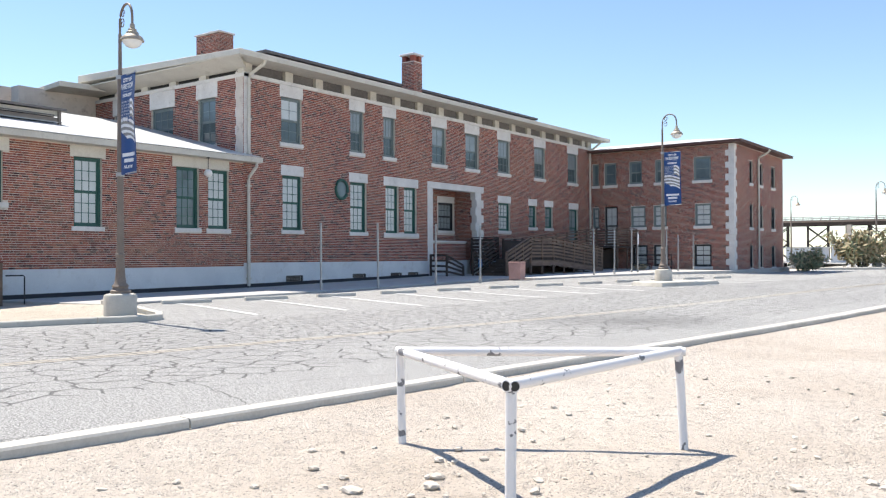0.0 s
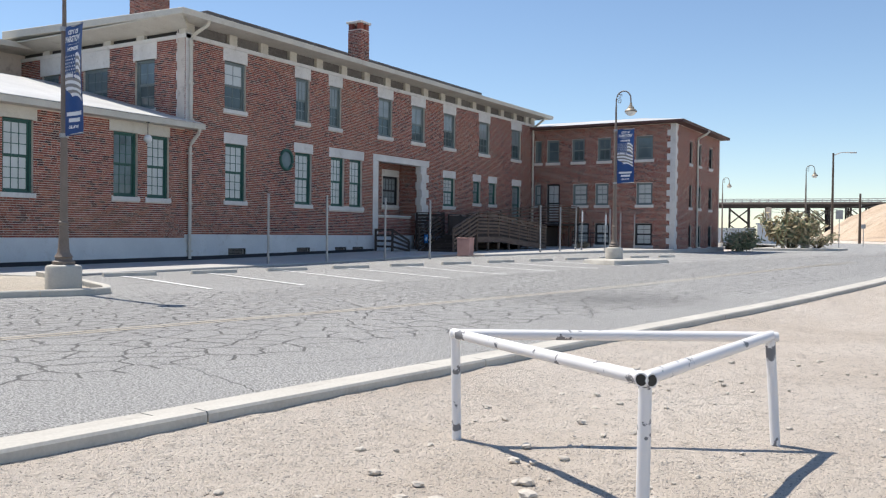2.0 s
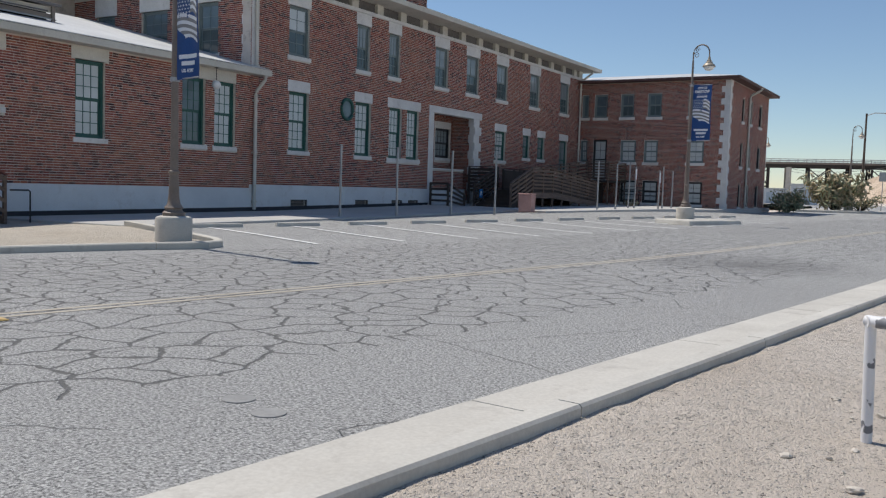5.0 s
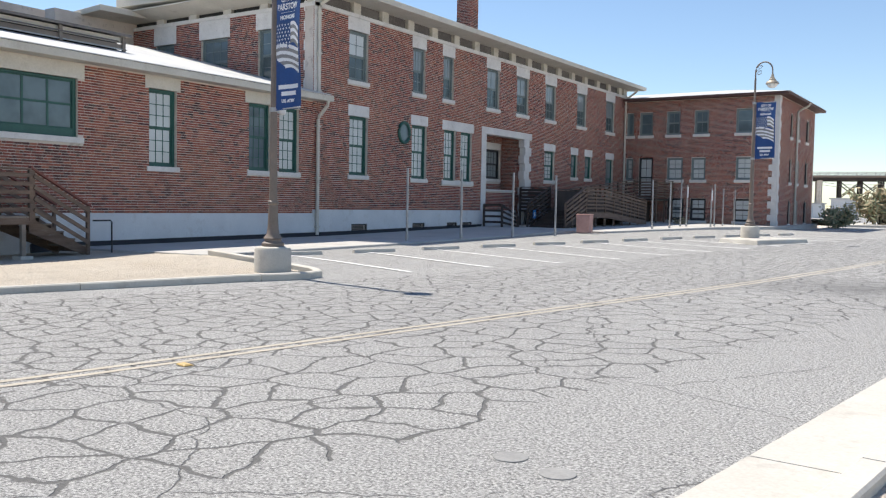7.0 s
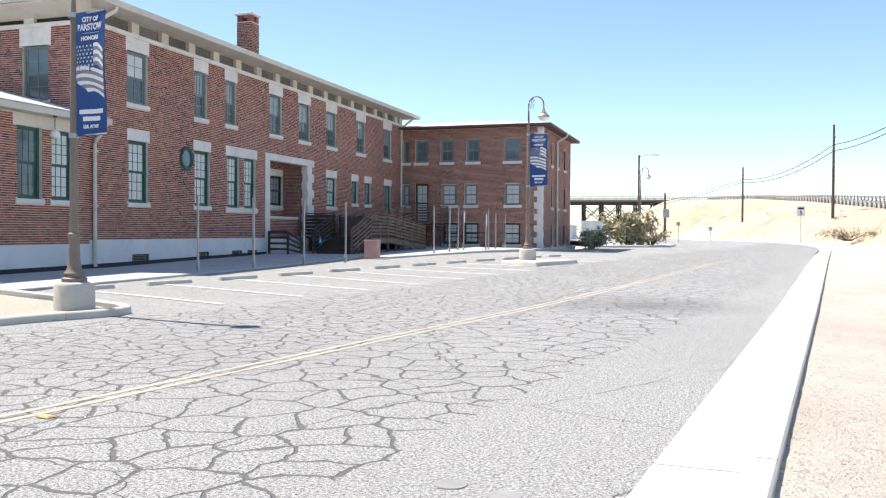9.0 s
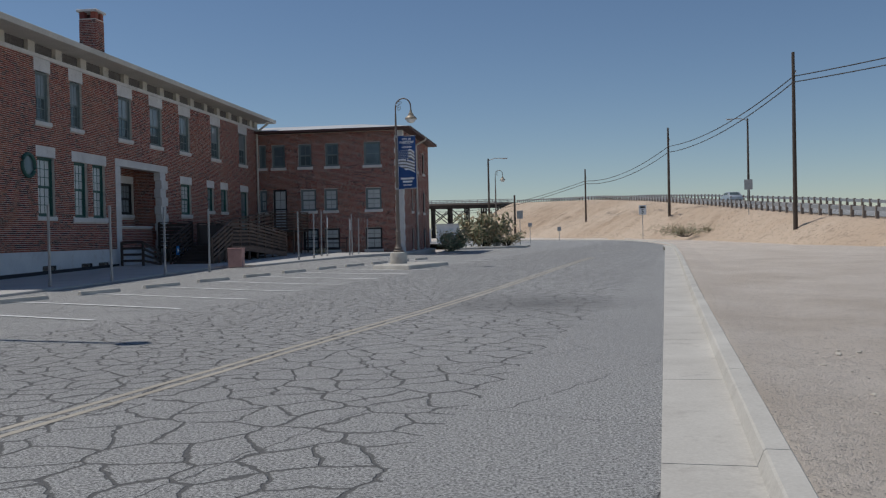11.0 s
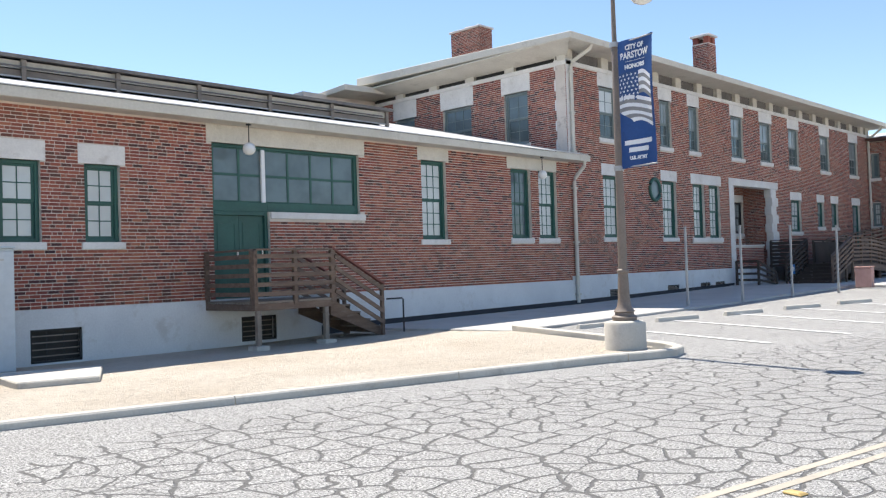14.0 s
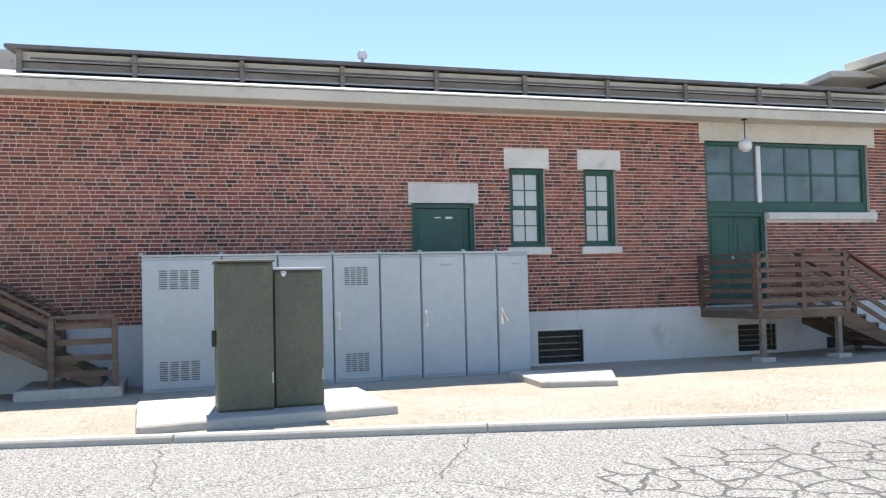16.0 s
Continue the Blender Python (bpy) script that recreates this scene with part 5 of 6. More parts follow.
def entrance_ramp():
    th = thing("access_ramp", "brown timber ramp and steps with slatted railings", "ramp")
    # steps, decks and inner railings take the timber colour with painted shade
    flight(th, -23.3, -21.55, 34.8, 37.0, 0.36, 1.2, 6, WOOD_SHADED, WOOD_SHADED)
    railing(th, (-21.5, 34.75), (-21.5, 37.0), 0.42, 1.2, 4, 5, 0.15, 1.08, 0.3)
    railing(th, (-23.4, 34.75), (-23.4, 37.0), 0.42, 1.2, 4, 5, 0.15, 1.08, 0.3, mat=WOOD_SHADED)
    part("deck", Solid().box(-25.1, -21.5, 37.0, 39.3, 1.1, 1.2), WOOD_SHADED, th)
    part("deck_fascia", Solid().box(-21.5, -21.44, 37.0, 39.3, 0.85, 1.12), WOOD, th)
    railing(th, (-21.5, 37.0), (-21.5, 39.3), 1.2, 1.2, 3, 6, 0.12, 1.08, 0.3)
    railing(th, (-25.0, 37.0), (-23.4, 37.0), 1.2, 1.2, 2, 6, 0.12, 1.08, 0.3, mat=WOOD_SHADED, board=0.14)
    part("ramp_deck", Solid().hexa([(-23.1, 39.3, 1.08), (-21.5, 39.3, 1.08), (-21.5, 45.0, 0.58), (-23.1, 45.0, 0.58)], [(-23.1, 39.3, 1.2), (-21.5, 39.3, 1.2), (-21.5, 45.0, 0.7), (-23.1, 45.0, 0.7)]), WOOD_SHADED, th)
    part("ramp_fascia", Solid().hexa([(-21.5, 39.3, 0.85), (-21.44, 39.3, 0.85), (-21.44, 45.0, 0.42), (-21.5, 45.0, 0.42)], [(-21.5, 39.3, 1.15), (-21.44, 39.3, 1.15), (-21.44, 45.0, 0.68), (-21.5, 45.0, 0.68)]), WOOD, th)
    railing(th, (-21.5, 39.3), (-21.5, 45.0), 1.2, 0.7, 6, 6, 0.12, 1.08, 0.3)
    railing(th, (-23.1, 39.3), (-23.1, 45.0), 1.2, 0.7, 6, 6, 0.12, 1.0, 0.3, mat=WOOD_SHADED, board=0.15)
    railing(th, (-23.1, 37.0), (-23.1, 39.3), 1.2, 1.2, 3, 6, 0.12, 1.0, 0.3, mat=WOOD_SHADED, board=0.15)
    part("upper_ramp", Solid().hexa([(-25.0, 39.3, 1.1), (-23.4, 39.3, 1.1), (-23.4, 48.2, 1.82), (-25.0, 48.2, 1.82)], [(-25.0, 39.3, 1.2), (-23.4, 39.3, 1.2), (-23.4, 48.2, 1.94), (-25.0, 48.2, 1.94)]), WOOD_SHADED, th)
    railing(th, (-23.4, 39.4), (-23.4, 48.2), 1.2, 1.94, 8, 5, 0.12, 1.06, 0.3)
    part("upper_landing", Solid().box(-25.1, -22.0, 48.21, 51.2, 1.82, 1.94), WOOD_SHADED, th)
    railing(th, (-23.4, 48.25), (-22.05, 48.25), 1.94, 1.94, 2, 6, 0.12, 1.06, 0.4)
    railing(th, (-22.05, 48.25), (-22.05, 51.1), 1.94, 1.94, 3, 6, 0.12, 1.06, 0.4)
    # added dark sheets in place of the unlit void below the ramps
    part("under_ramp_shade", Solid().hexa([(-23.06, 37.0, 0.3), (-23.0, 37.0, 0.3), (-23.0, 45.0, 0.35), (-23.06, 45.0, 0.35)], [(-23.06, 37.0, 1.08), (-23.0, 37.0, 1.08), (-23.0, 45.0, 0.58), (-23.06, 45.0, 0.58)]), WOOD_SHADED, th, "dark sheet standing for the shade under the ramp")
    part("under_ramp_shade", Solid().hexa([(-23.5, 45.0, 0.35), (-23.44, 45.0, 0.35), (-23.44, 51.1, 0.45), (-23.5, 51.1, 0.45)], [(-23.5, 45.0, 1.55), (-23.44, 45.0, 1.55), (-23.44, 51.1, 1.8), (-23.5, 51.1, 1.8)]), WOOD_SHADED, th, "dark sheet standing for the shade under the ramp")
    sgn = thing("access_sign", "small blue sign fixed to the stair rail", "sign", pose(-23.28, 35.2, 1.0))
    part("plate", Solid().box(-0.005, 0.005, -0.15, 0.15, -0.2, 0.2), BLUE_SKYISH, sgn, bevel=0.002)
    part("emblem", Solid().box(0.005, 0.009, -0.07, 0.07, -0.09, 0.09), PRINT_WHITE, sgn)
    g = thing("area_guard", "dark timber guard round a basement stair", "guard rail")
    for x, y in ((-24.95, 33.4), (-24.0, 33.4), (-23.6, 34.2)):
        part("post", Solid().box(x - 0.045, x + 0.045, y - 0.045, y + 0.045, 0.3, 1.42 if y < 34 else 0.9), WOOD_SHADED, g, bevel=0.005)
    for z in (0.62, 0.88, 1.14, 1.4):
        part("bar", Solid().bar((-24.95, 33.34, z), (-24.0, 33.34, z), 0.03, 0.1), WOOD_SHADED, g)
        part("bar", Solid().bar((-24.0, 33.34, z), (-23.6, 34.2, z * 0.6 + 0.06), 0.03, 0.1), WOOD_SHADED, g)


entrance_ramp()

# low rails by the north block
g = thing("area_guard", "dark metal rail by the north block", "guard rail")
for z in (0.85, 1.15, 1.45):
    part("bar", Solid().tube([(-21.8, 49.6, z), (-19.2, 49.6, z * 0.95)], 0.022, 8), BLACK, g)
for x in (-21.8, -20.6, -19.2):
    part("post", Solid().tube([(x, 49.6, 0.4), (x, 49.6, 1.45)], 0.025, 8), BLACK, g)

# ---- cabinets ----
def switch_cabinets():
    x, z0, z1 = -23.75, 0.0, 2.14
    edges = [-2.62, -1.39, -0.5, 0.41, 1.21, 1.93, 2.72, 3.32, 3.93]
    vents = {0, 1, 2, 3}
    for k, (a, b) in enumerate(zip(edges, edges[1:])):
        c = thing("switch_cabinet", "tall pale blue-grey steel utility cabinet against the wing", "cabinet", pose(x, a, -0.03), group="utility cabinets")
        w = b - a
        part("body", Solid().box(-1.25, -0.03, 0.006, w - 0.006, 0, z1), CAB, c, bevel=0.012)
        dr = part("door", Solid().box(-0.03, 0.0, 0.018, w - 0.018, 0.06, z1 - 0.05), CAB, c, bevel=0.006)
        part("top_flange", Solid().box(-1.3, 0.03, 0.0, w, z1 + 0.002, z1 + 0.035), CAB, c, bevel=0.006)
        part("lifting_lug", Solid().box(-0.1, -0.03, -0.03, 0.03, z1 + 0.036, z1 + 0.07), CAB, c)
        if k in vents:
            for zc in ((1.78, 0.34) if k != 1 else (1.78,)):
                if k in (1, 2) and zc < 1:
                    continue
                for r in range(9):
                    for q in range(4):
                        y = w * 0.42 + (q - 1.5) * w * 0.13 + 0.05
                        part("louvre", Solid().box(0.0, 0.006, y - w * 0.05, y + w * 0.05, zc - 0.15 + r * 0.035, zc - 0.137 + r * 0.035), TRIM_DARK, dr)
        if k in (3, 5, 7):
            y = 0.08
            h = part("handle_plate", Solid().box(0.0, 0.012, y - 0.03, y + 0.03, 0.88, 1.18), CHROME, dr, "steel latch plate", 0.004)
            part("handle", Solid().bar((0.03, y, 1.12), (0.05, y + (0.09 if k == 7 else 0.0), 0.93), 0.025, 0.03), CHROME, h, "steel swing handle")
        if k in (5, 7):
            part("name_plate", Solid().box(0.0, 0.005, w * 0.45, w * 0.7, 1.93, 1.965), STEEL, dr)


switch_cabinets()


def green_boxes():
    pad = lone("concrete_pad", Solid().hexa([(-20.9, -2.6, -0.05), (-18.62, -2.5, -0.05), (-19.0, 0.35, -0.05), (-21.1, 0.3, -0.05)], [(-20.85, -2.55, 0.2), (-18.66, -2.46, 0.2), (-19.04, 0.32, 0.2), (-21.05, 0.26, 0.2)]), CONCRETE, "pale concrete pad under green transformer boxes", "concrete pad", bevel=0.02)
    for a, b, x, h in ((-1.65, -1.03, -19.25, 1.65), (-1.02, -0.45, -19.38, 1.56)):
        c = thing("transformer_box", "olive green steel transformer box on a concrete pad", "transformer box", pose(x, a, 0.2), group="transformer boxes")
        w = b - a
        part("body", Solid().box(-0.75, -0.025, 0, w, 0, h), OLIVE, c, bevel=0.015)
        dr = part("door", Solid().box(-0.025, 0.0, 0.015, w - 0.015, 0.03, h - 0.03), OLIVE, c, bevel=0.006)
        part("lid", Solid().box(-0.78, 0.025, -0.02, w + 0.02, h + 0.001, h + 0.03), OLIVE if h > 1.6 else CAB, c, bevel=0.008)
        part("hinge", Solid().lathe([(0.012, 0.3), (0.012, 0.42)], (0.005, w - 0.02, 0), 8), STEEL, dr)
        if h > 1.6:
            part("hasp", Solid().box(-0.2, -0.12, -0.05, 0.0, 0.72, 0.9), BLACK, c, "black padlocked hasp", 0.006)
        else:
            part("lamp_stub", Solid().lathe([(0.03, 0), (0.045, 0.04), (0.03, 0.07)], (-0.03, 0.12, h - 0.08), 10), PRINT_WHITE, c)


green_boxes()
lone("access_slab", Solid().hexa([(-22.8, 3.15, -0.05), (-21.0, 2.95, -0.05), (-20.7, 4.0, -0.05), (-22.3, 4.75, -0.05)], [(-22.8, 3.15, 0.12), (-21.0, 2.95, 0.13), (-20.7, 4.0, 0.13), (-22.3, 4.75, 0.12)]), CONCRETE, "flat weathered concrete access slab on gravel", "concrete slab", bevel=0.02)

# ---- street lamps with banners ----
def text_solid(words, size, width=None):
    cu = bpy.data.curves.new("words", "FONT")
    cu.body, cu.size, cu.align_x, cu.extrude = words, size, "CENTER", 0.0
    cu.offset = 0.006
    tmp = bpy.data.objects.new("words", cu)
    scene.collection.objects.link(tmp)
    bpy.context.view_layer.update()
    me = bpy.data.meshes.new_from_object(tmp.evaluated_get(bpy.context.evaluated_depsgraph_get()))
    bpy.data.objects.remove(tmp)
    s = Solid()
    s.v = [tuple(v.co) for v in me.vertices]
    s.f = [tuple(p.vertices) for p in me.polygons]
    if width:
        got = max(v[0] for v in s.v) - min(v[0] for v in s.v)
        s.v = [(v[0] * width / got, v[1], v[2]) for v in s.v]
    return s


W_BANNER, H_BANNER = 0.74, 2.08


def banner_y(x, z):
    return 0.022 * math.sin(z * 2.6 + x * 1.5) * x / W_BANNER - 0.02 * math.sin(x * 9)


def on_banner(s2, off):
    """Lays a flat solid in (x, z) on the hanging cloth."""
    out = Solid()
    out.v = [(x, banner_y(x, z) - off, z) for x, z in s2.v]
    out.f = s2.f
    return out


def flat_grid(fn, nu, nv):
    s = Solid()
    s.v = [fn(i / nu, j / nv) for j in range(nv + 1) for i in range(nu + 1)]
    s.f = [(j * (nu + 1) + i, j * (nu + 1) + i + 1, (j + 1) * (nu + 1) + i + 1, (j + 1) * (nu + 1) + i) for j in range(nv) for i in range(nu)]
    return s


def banner(th):
    """The cloth and its print, hung from x = 0 outward, top at z = H_BANNER."""
    cloth = Solid()
    n, m = 10, 24
    for side in (0.0, 0.004):
        for j in range(m + 1):
            for i in range(n + 1):
                x, z = 0.05 + W_BANNER * i / n, H_BANNER * j / m
                cloth.v.append((x, banner_y(x, z) + side, z))
    k = (n + 1) * (m + 1)
    for j in range(m):
        for i in range(n):
            a = j * (n + 1) + i
            cloth.f += [(a, a + 1, a + n + 2, a + n + 1), (k + a + n + 1, k + a + n + 2, k + a + 1, k + a)]
    me = part("banner", cloth, BLUE, th, "deep blue vinyl banner with a waving flag print", smooth=True)
    cx = 0.05 + W_BANNER / 2
    for words, z, size, wd in (("CITY OF", 1.91, 0.105, 0.36), ("BARSTOW", 1.765, 0.15, 0.58), ("HONORS", 1.60, 0.09, 0.40), ("U.S. ARMY", 0.13, 0.075, 0.34)):
        t = text_solid(words, size, wd)
        t.v = [(x + cx, y + z) for x, y, _ in t.v]
        part("lettering", on_banner(t, 0.02), PRINT_WHITE, me)
    for z, wd in ((0.37, 0.55), (0.25, 0.38)):
        part("name_bar", on_banner(flat_grid(lambda a, b: (cx - wd / 2 + wd * a, z + 0.075 * b), 6, 1), 0.007), PRINT_WHITE, me)
    part("rule", on_banner(flat_grid(lambda a, b: (cx - 0.2 + 0.4 * a, 1.715 + 0.006 * b), 6, 1), 0.007), PRINT_WHITE, me)
    # flag: canton with stars, and falling stripes
    part("canton", on_banner(flat_grid(lambda a, b: (0.055 + (0.40 + 0.02 * b) * a, 1.08 + 0.47 * b), 4, 4), 0.0055), PRINT_BLUE, me)
    for r in range(7):
        for c in range(5):
            x, z = 0.095 + 0.08 * c + (0.03 if r % 2 else 0), 1.12 + 0.064 * r
            star = Solid()
            pts = [((0.026 if q % 2 == 0 else 0.011) * math.sin(math.pi * q / 5), (0.026 if q % 2 == 0 else 0.011) * math.cos(math.pi * q / 5)) for q in range(10)]
            star.v = [(x + a, z + b) for a, b in pts]
            star.f = [tuple(range(10))]
            part("star", on_banner(star, 0.008), PRINT_WHITE, me)
    for q in range(13):
        mat = PRINT_WHITE if q % 2 == 0 else PRINT_GREY

        def fly(a, b):
            # short stripes beside the canton fall into the long wave below
            top = 1.52 - 0.062 * (q + b)
            x0 = 0.47 - 0.30 * smoothstep(5, 13, q + b) if q < 6 else 0.055 + 0.28 * smoothstep(9.5, 13, q + b)
            x = x0 + (0.745 - x0) * a
            return (x, top + 0.05 * math.sin(a * 3.4 + 0.4) - 0.07 * a)
        part("stripe", on_banner(flat_grid(fly, 10, 2), 0.006), mat, me)
    return me


def street_lamp(at, with_banner, label):
    th = thing("street_lamp", label, "street lamp", at, group="street lamps")
    part("pedestal", Solid().lathe([(0.335, -0.1), (0.335, 0.40), (0.31, 0.44), (0.24, 0.46)], steps=24), CONCRETE, th, "round pale concrete pedestal", smooth=True)
    part("base", Solid().lathe([(0.20, 0.455), (0.21, 0.52), (0.16, 0.55), (0.15, 0.59), (0.175, 0.61), (0.12, 0.68), (0.10, 0.80), (0.082, 1.22), (0.10, 1.24), (0.10, 1.28), (0.078, 1.30)], steps=20), LAMP_PAINT, th, smooth=True)
    part("pole", Solid().lathe([(0.076, 1.30), (0.064, 3.0), (0.052, 4.95), (0.042, 4.97), (0.034, 5.9)], steps=16), LAMP_PAINT, th, smooth=True)
    arc = [(0, 0, 5.9)] + [(0.32 - 0.32 * math.cos(a), 0, 6.15 + 0.32 * math.sin(a)) for a in [math.pi * k / 14 for k in range(15)]] + [(0.645, 0, 5.98)]
    arm = part("arm", Solid().tube(arc, 0.026, 10), LAMP_PAINT, th, smooth=True)

    def scroll(cx, cz, r0, turn, flip):
        return [(cx + flip * (r0 * (1 - 0.75 * k / 20)) * math.cos(turn * k / 20), 0, cz + (r0 * (1 - 0.75 * k / 20)) * math.sin(turn * k / 20)) for k in range(21)]
    part("scroll", Solid().tube(scroll(0.13, 6.1, 0.12, 8.5, -1), 0.011, 6), LAMP_PAINT, arm)
    part("scroll", Solid().tube(scroll(0.17, 6.29, 0.09, 8.0, 1), 0.010, 6), LAMP_PAINT, arm)
    head = part("hood", Solid().lathe([(0.035, 6.0), (0.05, 5.97), (0.05, 5.9), (0.085, 5.88), (0.085, 5.84), (0.12, 5.82), (0.13, 5.77), (0.20, 5.72), (0.235, 5.66), (0.235, 5.64)], (0.645, 0, 0), 24), LAMP_CAP, th, "stepped tan metal hood", smooth=True)
    part("lens", Solid().lathe([(0.20, 5.645), (0.19, 5.60), (0.14, 5.535), (0.07, 5.50), (0.01, 5.49)], (0.645, 0, 0), 20), GLOBE, head, "frosted lens", smooth=True)
    if with_banner:
        b = banner(th)
        b.matrix_basis = pose(0.03, 0, 2.93)
        for z in (2.93 + 0.02, 2.93 + H_BANNER - 0.02):
            rod = part("banner_arm", Solid().tube([(0, 0, z), (W_BANNER + 0.09, 0, z)], 0.013, 8), STEEL, th)
            part("clamp", Solid().lathe([(0.085, -0.04), (0.085, 0.04)], (0, 0, z), 12), STEEL, rod)
    return th


lamp = street_lamp(pose(-16.05, 10.68, 0.12, 0, 0, -12), True, "tan street lamp with a blue banner on a round pedestal")
copy_thing(lamp, pose(-12.8, 32.3, 0.33, 0, 0, -12))
plain = street_lamp(pose(-11.75, 71.5, 0.3, 0, 0, -12), False, "tan street lamp with a curled arm and no banner")
copy_thing(plain, pose(-20.5, 82, 0.2, 0, 0, -12))

# island kerb round the second lamp
lone("lamp_island", Solid().hexa([(-13.6, 31.0, 0.1), (-12.0, 30.2, 0.1), (-10.9, 33.4, 0.1), (-13.2, 33.9, 0.1)], [(-13.55, 31.05, 0.34), (-12.05, 30.28, 0.34), (-11.0, 33.35, 0.35), (-13.15, 33.82, 0.35)]), CONCRETE, "small raised concrete island round the lamp", "traffic island", bevel=0.03, kind="structure")
lone("planted_island", Solid().hexa([(-14.6, 66, 0), (-9.2, 70, 0), (-9.0, 74.5, 0), (-14.8, 76, 0)], [(-14.6, 66, 0.42), (-9.25, 70.05, 0.42), (-9.05, 74.4, 0.43), (-14.75, 75.9, 0.44)]), CONCRETE, "raised kerbed island with dry shrubs", "traffic island", bevel=0.03, kind="structure")

# ---- posts, bin, small street things ----
def sign_post(x, y, h, plate=False):
    th = thing("metal_post", "slim grey steel post standing at the pavement edge", "post", pose(x, y, 0.06 + rise(y), 0, random.uniform(-0.6, 0.6), 0), group="metal posts")
    part("shaft", Solid().box(-0.03, 0.03, -0.03, 0.03, 0, h), STEEL, th, bevel=0.006)
    part("sleeve", Solid().box(-0.04, 0.04, -0.04, 0.04, 0, 0.28), STEEL, th, bevel=0.005)
    part("cap", Solid().box(-0.034, 0.034, -0.034, 0.034, h + 0.001, h + 0.012), STEEL, th)
    if plate:
        part("sign_plate", Solid().box(0.031, 0.036, -0.09, 0.09, h - 0.65, h - 0.1), PRINT_WHITE, th, "small white sign plate", 0.003)


for x, y, h, pl_ in ((-20.88, 21.65, 2.4, False), (-20.3, 24.0, 2.4, False), (-20.1, 27.25, 2.4, False), (-19.3, 29.2, 2.35, False), (-18.71, 38.3, 2.38, False), (-18.52, 40.2, 2.33, False), (-19.09, 43.6, 2.55, False), (-18.83, 43.8, 2.3, True), (-17.77, 44.5, 2.15, True), (-17.9, 45.6, 2.4, False), (-17.95, 47.4, 2.2, False), (-18.0, 49.95, 2.2, False)):
    sign_post(x, y, h, pl_)
b = thing("litter_bin", "square pink aggregate concrete litter bin", "litter bin", pose(-19.5, 32.4, 0.31, 0, 0, 8))
part("body", Solid().hexa([(-0.27, -0.27, 0), (0.27, -0.27, 0), (0.27, 0.27, 0), (-0.27, 0.27, 0)], [(-0.29, -0.29, 0.72), (0.29, -0.29, 0.72), (0.29, 0.29, 0.72), (-0.29, 0.29, 0.72)]), PINK, b, bevel=0.02)
part("rim", Solid().box(-0.30, 0.30, -0.30, 0.30, 0.722, 0.78), PINK, b, bevel=0.02)
part("hatch", Solid().box(-0.2, 0.2, -0.2, 0.2, 0.781, 0.80), BLACK, b)

# ---- pipe barrier in the dirt ----
def pipe_barrier():
    th = thing("pipe_barrier", "three-cornered white pipe barrier with chipped paint", "barrier")
    a, b_, c = Vector((-3.88, 4.92, 0.62)), Vector((-2.16, 5.90, 0.63)), Vector((-2.32, 3.92, 0.62))
    for p, lean in ((a, (0.02, 0.0)), (b_, (0.06, -0.05)), (c, (0.0, -0.02))):
        part("post", Solid().tube([(p.x + lean[0], p.y + lean[1], -0.2), (p.x, p.y, p.z - 0.01)], 0.03, 14), CHIPPED, th, smooth=True)
    for p, q, o in ((a, b_, 0.0), (a, c, 0.004), (b_, c, 0.006)):
        d = (q - p).normalized()
        e = d * 0.045
        ln = part("top_pipe", Solid().tube([p - e * 0.6 + Vector((0, 0, o)), q + e + Vector((0, 0, o))], 0.0325, 16), CHIPPED, th, smooth=True)
        if q is c:
            part("open_end", Solid().tube([q + e + Vector((0, 0, o)) - d * 0.004, q + e + Vector((0, 0, o)) + d * 0.0015], 0.026, 16), BLACK, ln, "dark open pipe end")


pipe_barrier()


def rubble():
    rng = random.Random(4)
    group = "loose stones"
    proto = []
    for k in range(5):
        bm = bmesh.new()
        bmesh.ops.create_icosphere(bm, subdivisions=2, radius=1)
        for v in bm.verts:
            v.co *= 0.7 + 0.6 * abs(noise.noise(v.co * 1.3 + Vector((k * 7, 0, 0))))
            v.co.z *= 0.55
        me = bpy.data.meshes.new("stone")
        bm.to_mesh(me)
        bm.free()
        me.materials.append(ROCK)
        proto.append(me)
    spots = [(-2.95, 4.05, 0.055), (-3.05, 4.25, 0.05), (-2.75, 3.75, 0.06), (-3.25, 3.7, 0.06), (-2.6, 3.6, 0.05), (-3.5, 3.9, 0.04), (-2.4, 4.3, 0.04), (-1.2, 5.2, 0.05), (-3.3, 4.6, 0.04)]
    while len(spots) < 295:
        x, y = rng.uniform(-5.2, 1.0), rng.uniform(2.0, 10)
        if x > GUTTER(y) + 0.9:
            spots.append((x, y, rng.choice((0.01, 0.013, 0.017, 0.022, 0.03, 0.04))))
    for x, y, r in spots:
        ob = new("stone", proto[rng.randrange(5)])
        ob.matrix_basis = pose(x, y, -0.035 + r * 0.12, rng.uniform(-15, 15), rng.uniform(-15, 15), rng.uniform(0, 360)) @ Matrix.Diagonal((r, r * rng.uniform(0.7, 1.2), r, 1))
        tagged(ob, "small pale stone lying in the dirt", "stone", group)


rubble()
lone("paving_corner", Solid().hexa([(-0.55, 3.2, -0.2), (0.9, 1.9, -0.2), (2.4, 4.2, -0.2), (0.75, 6.3, -0.2)], [(-0.55, 3.2, 0.0), (0.9, 1.9, 0.0), (2.4, 4.2, 0.0), (0.75, 6.3, 0.0)]), CONCRETE, "pale concrete slab edge in the dirt", "concrete slab", bevel=0.02)

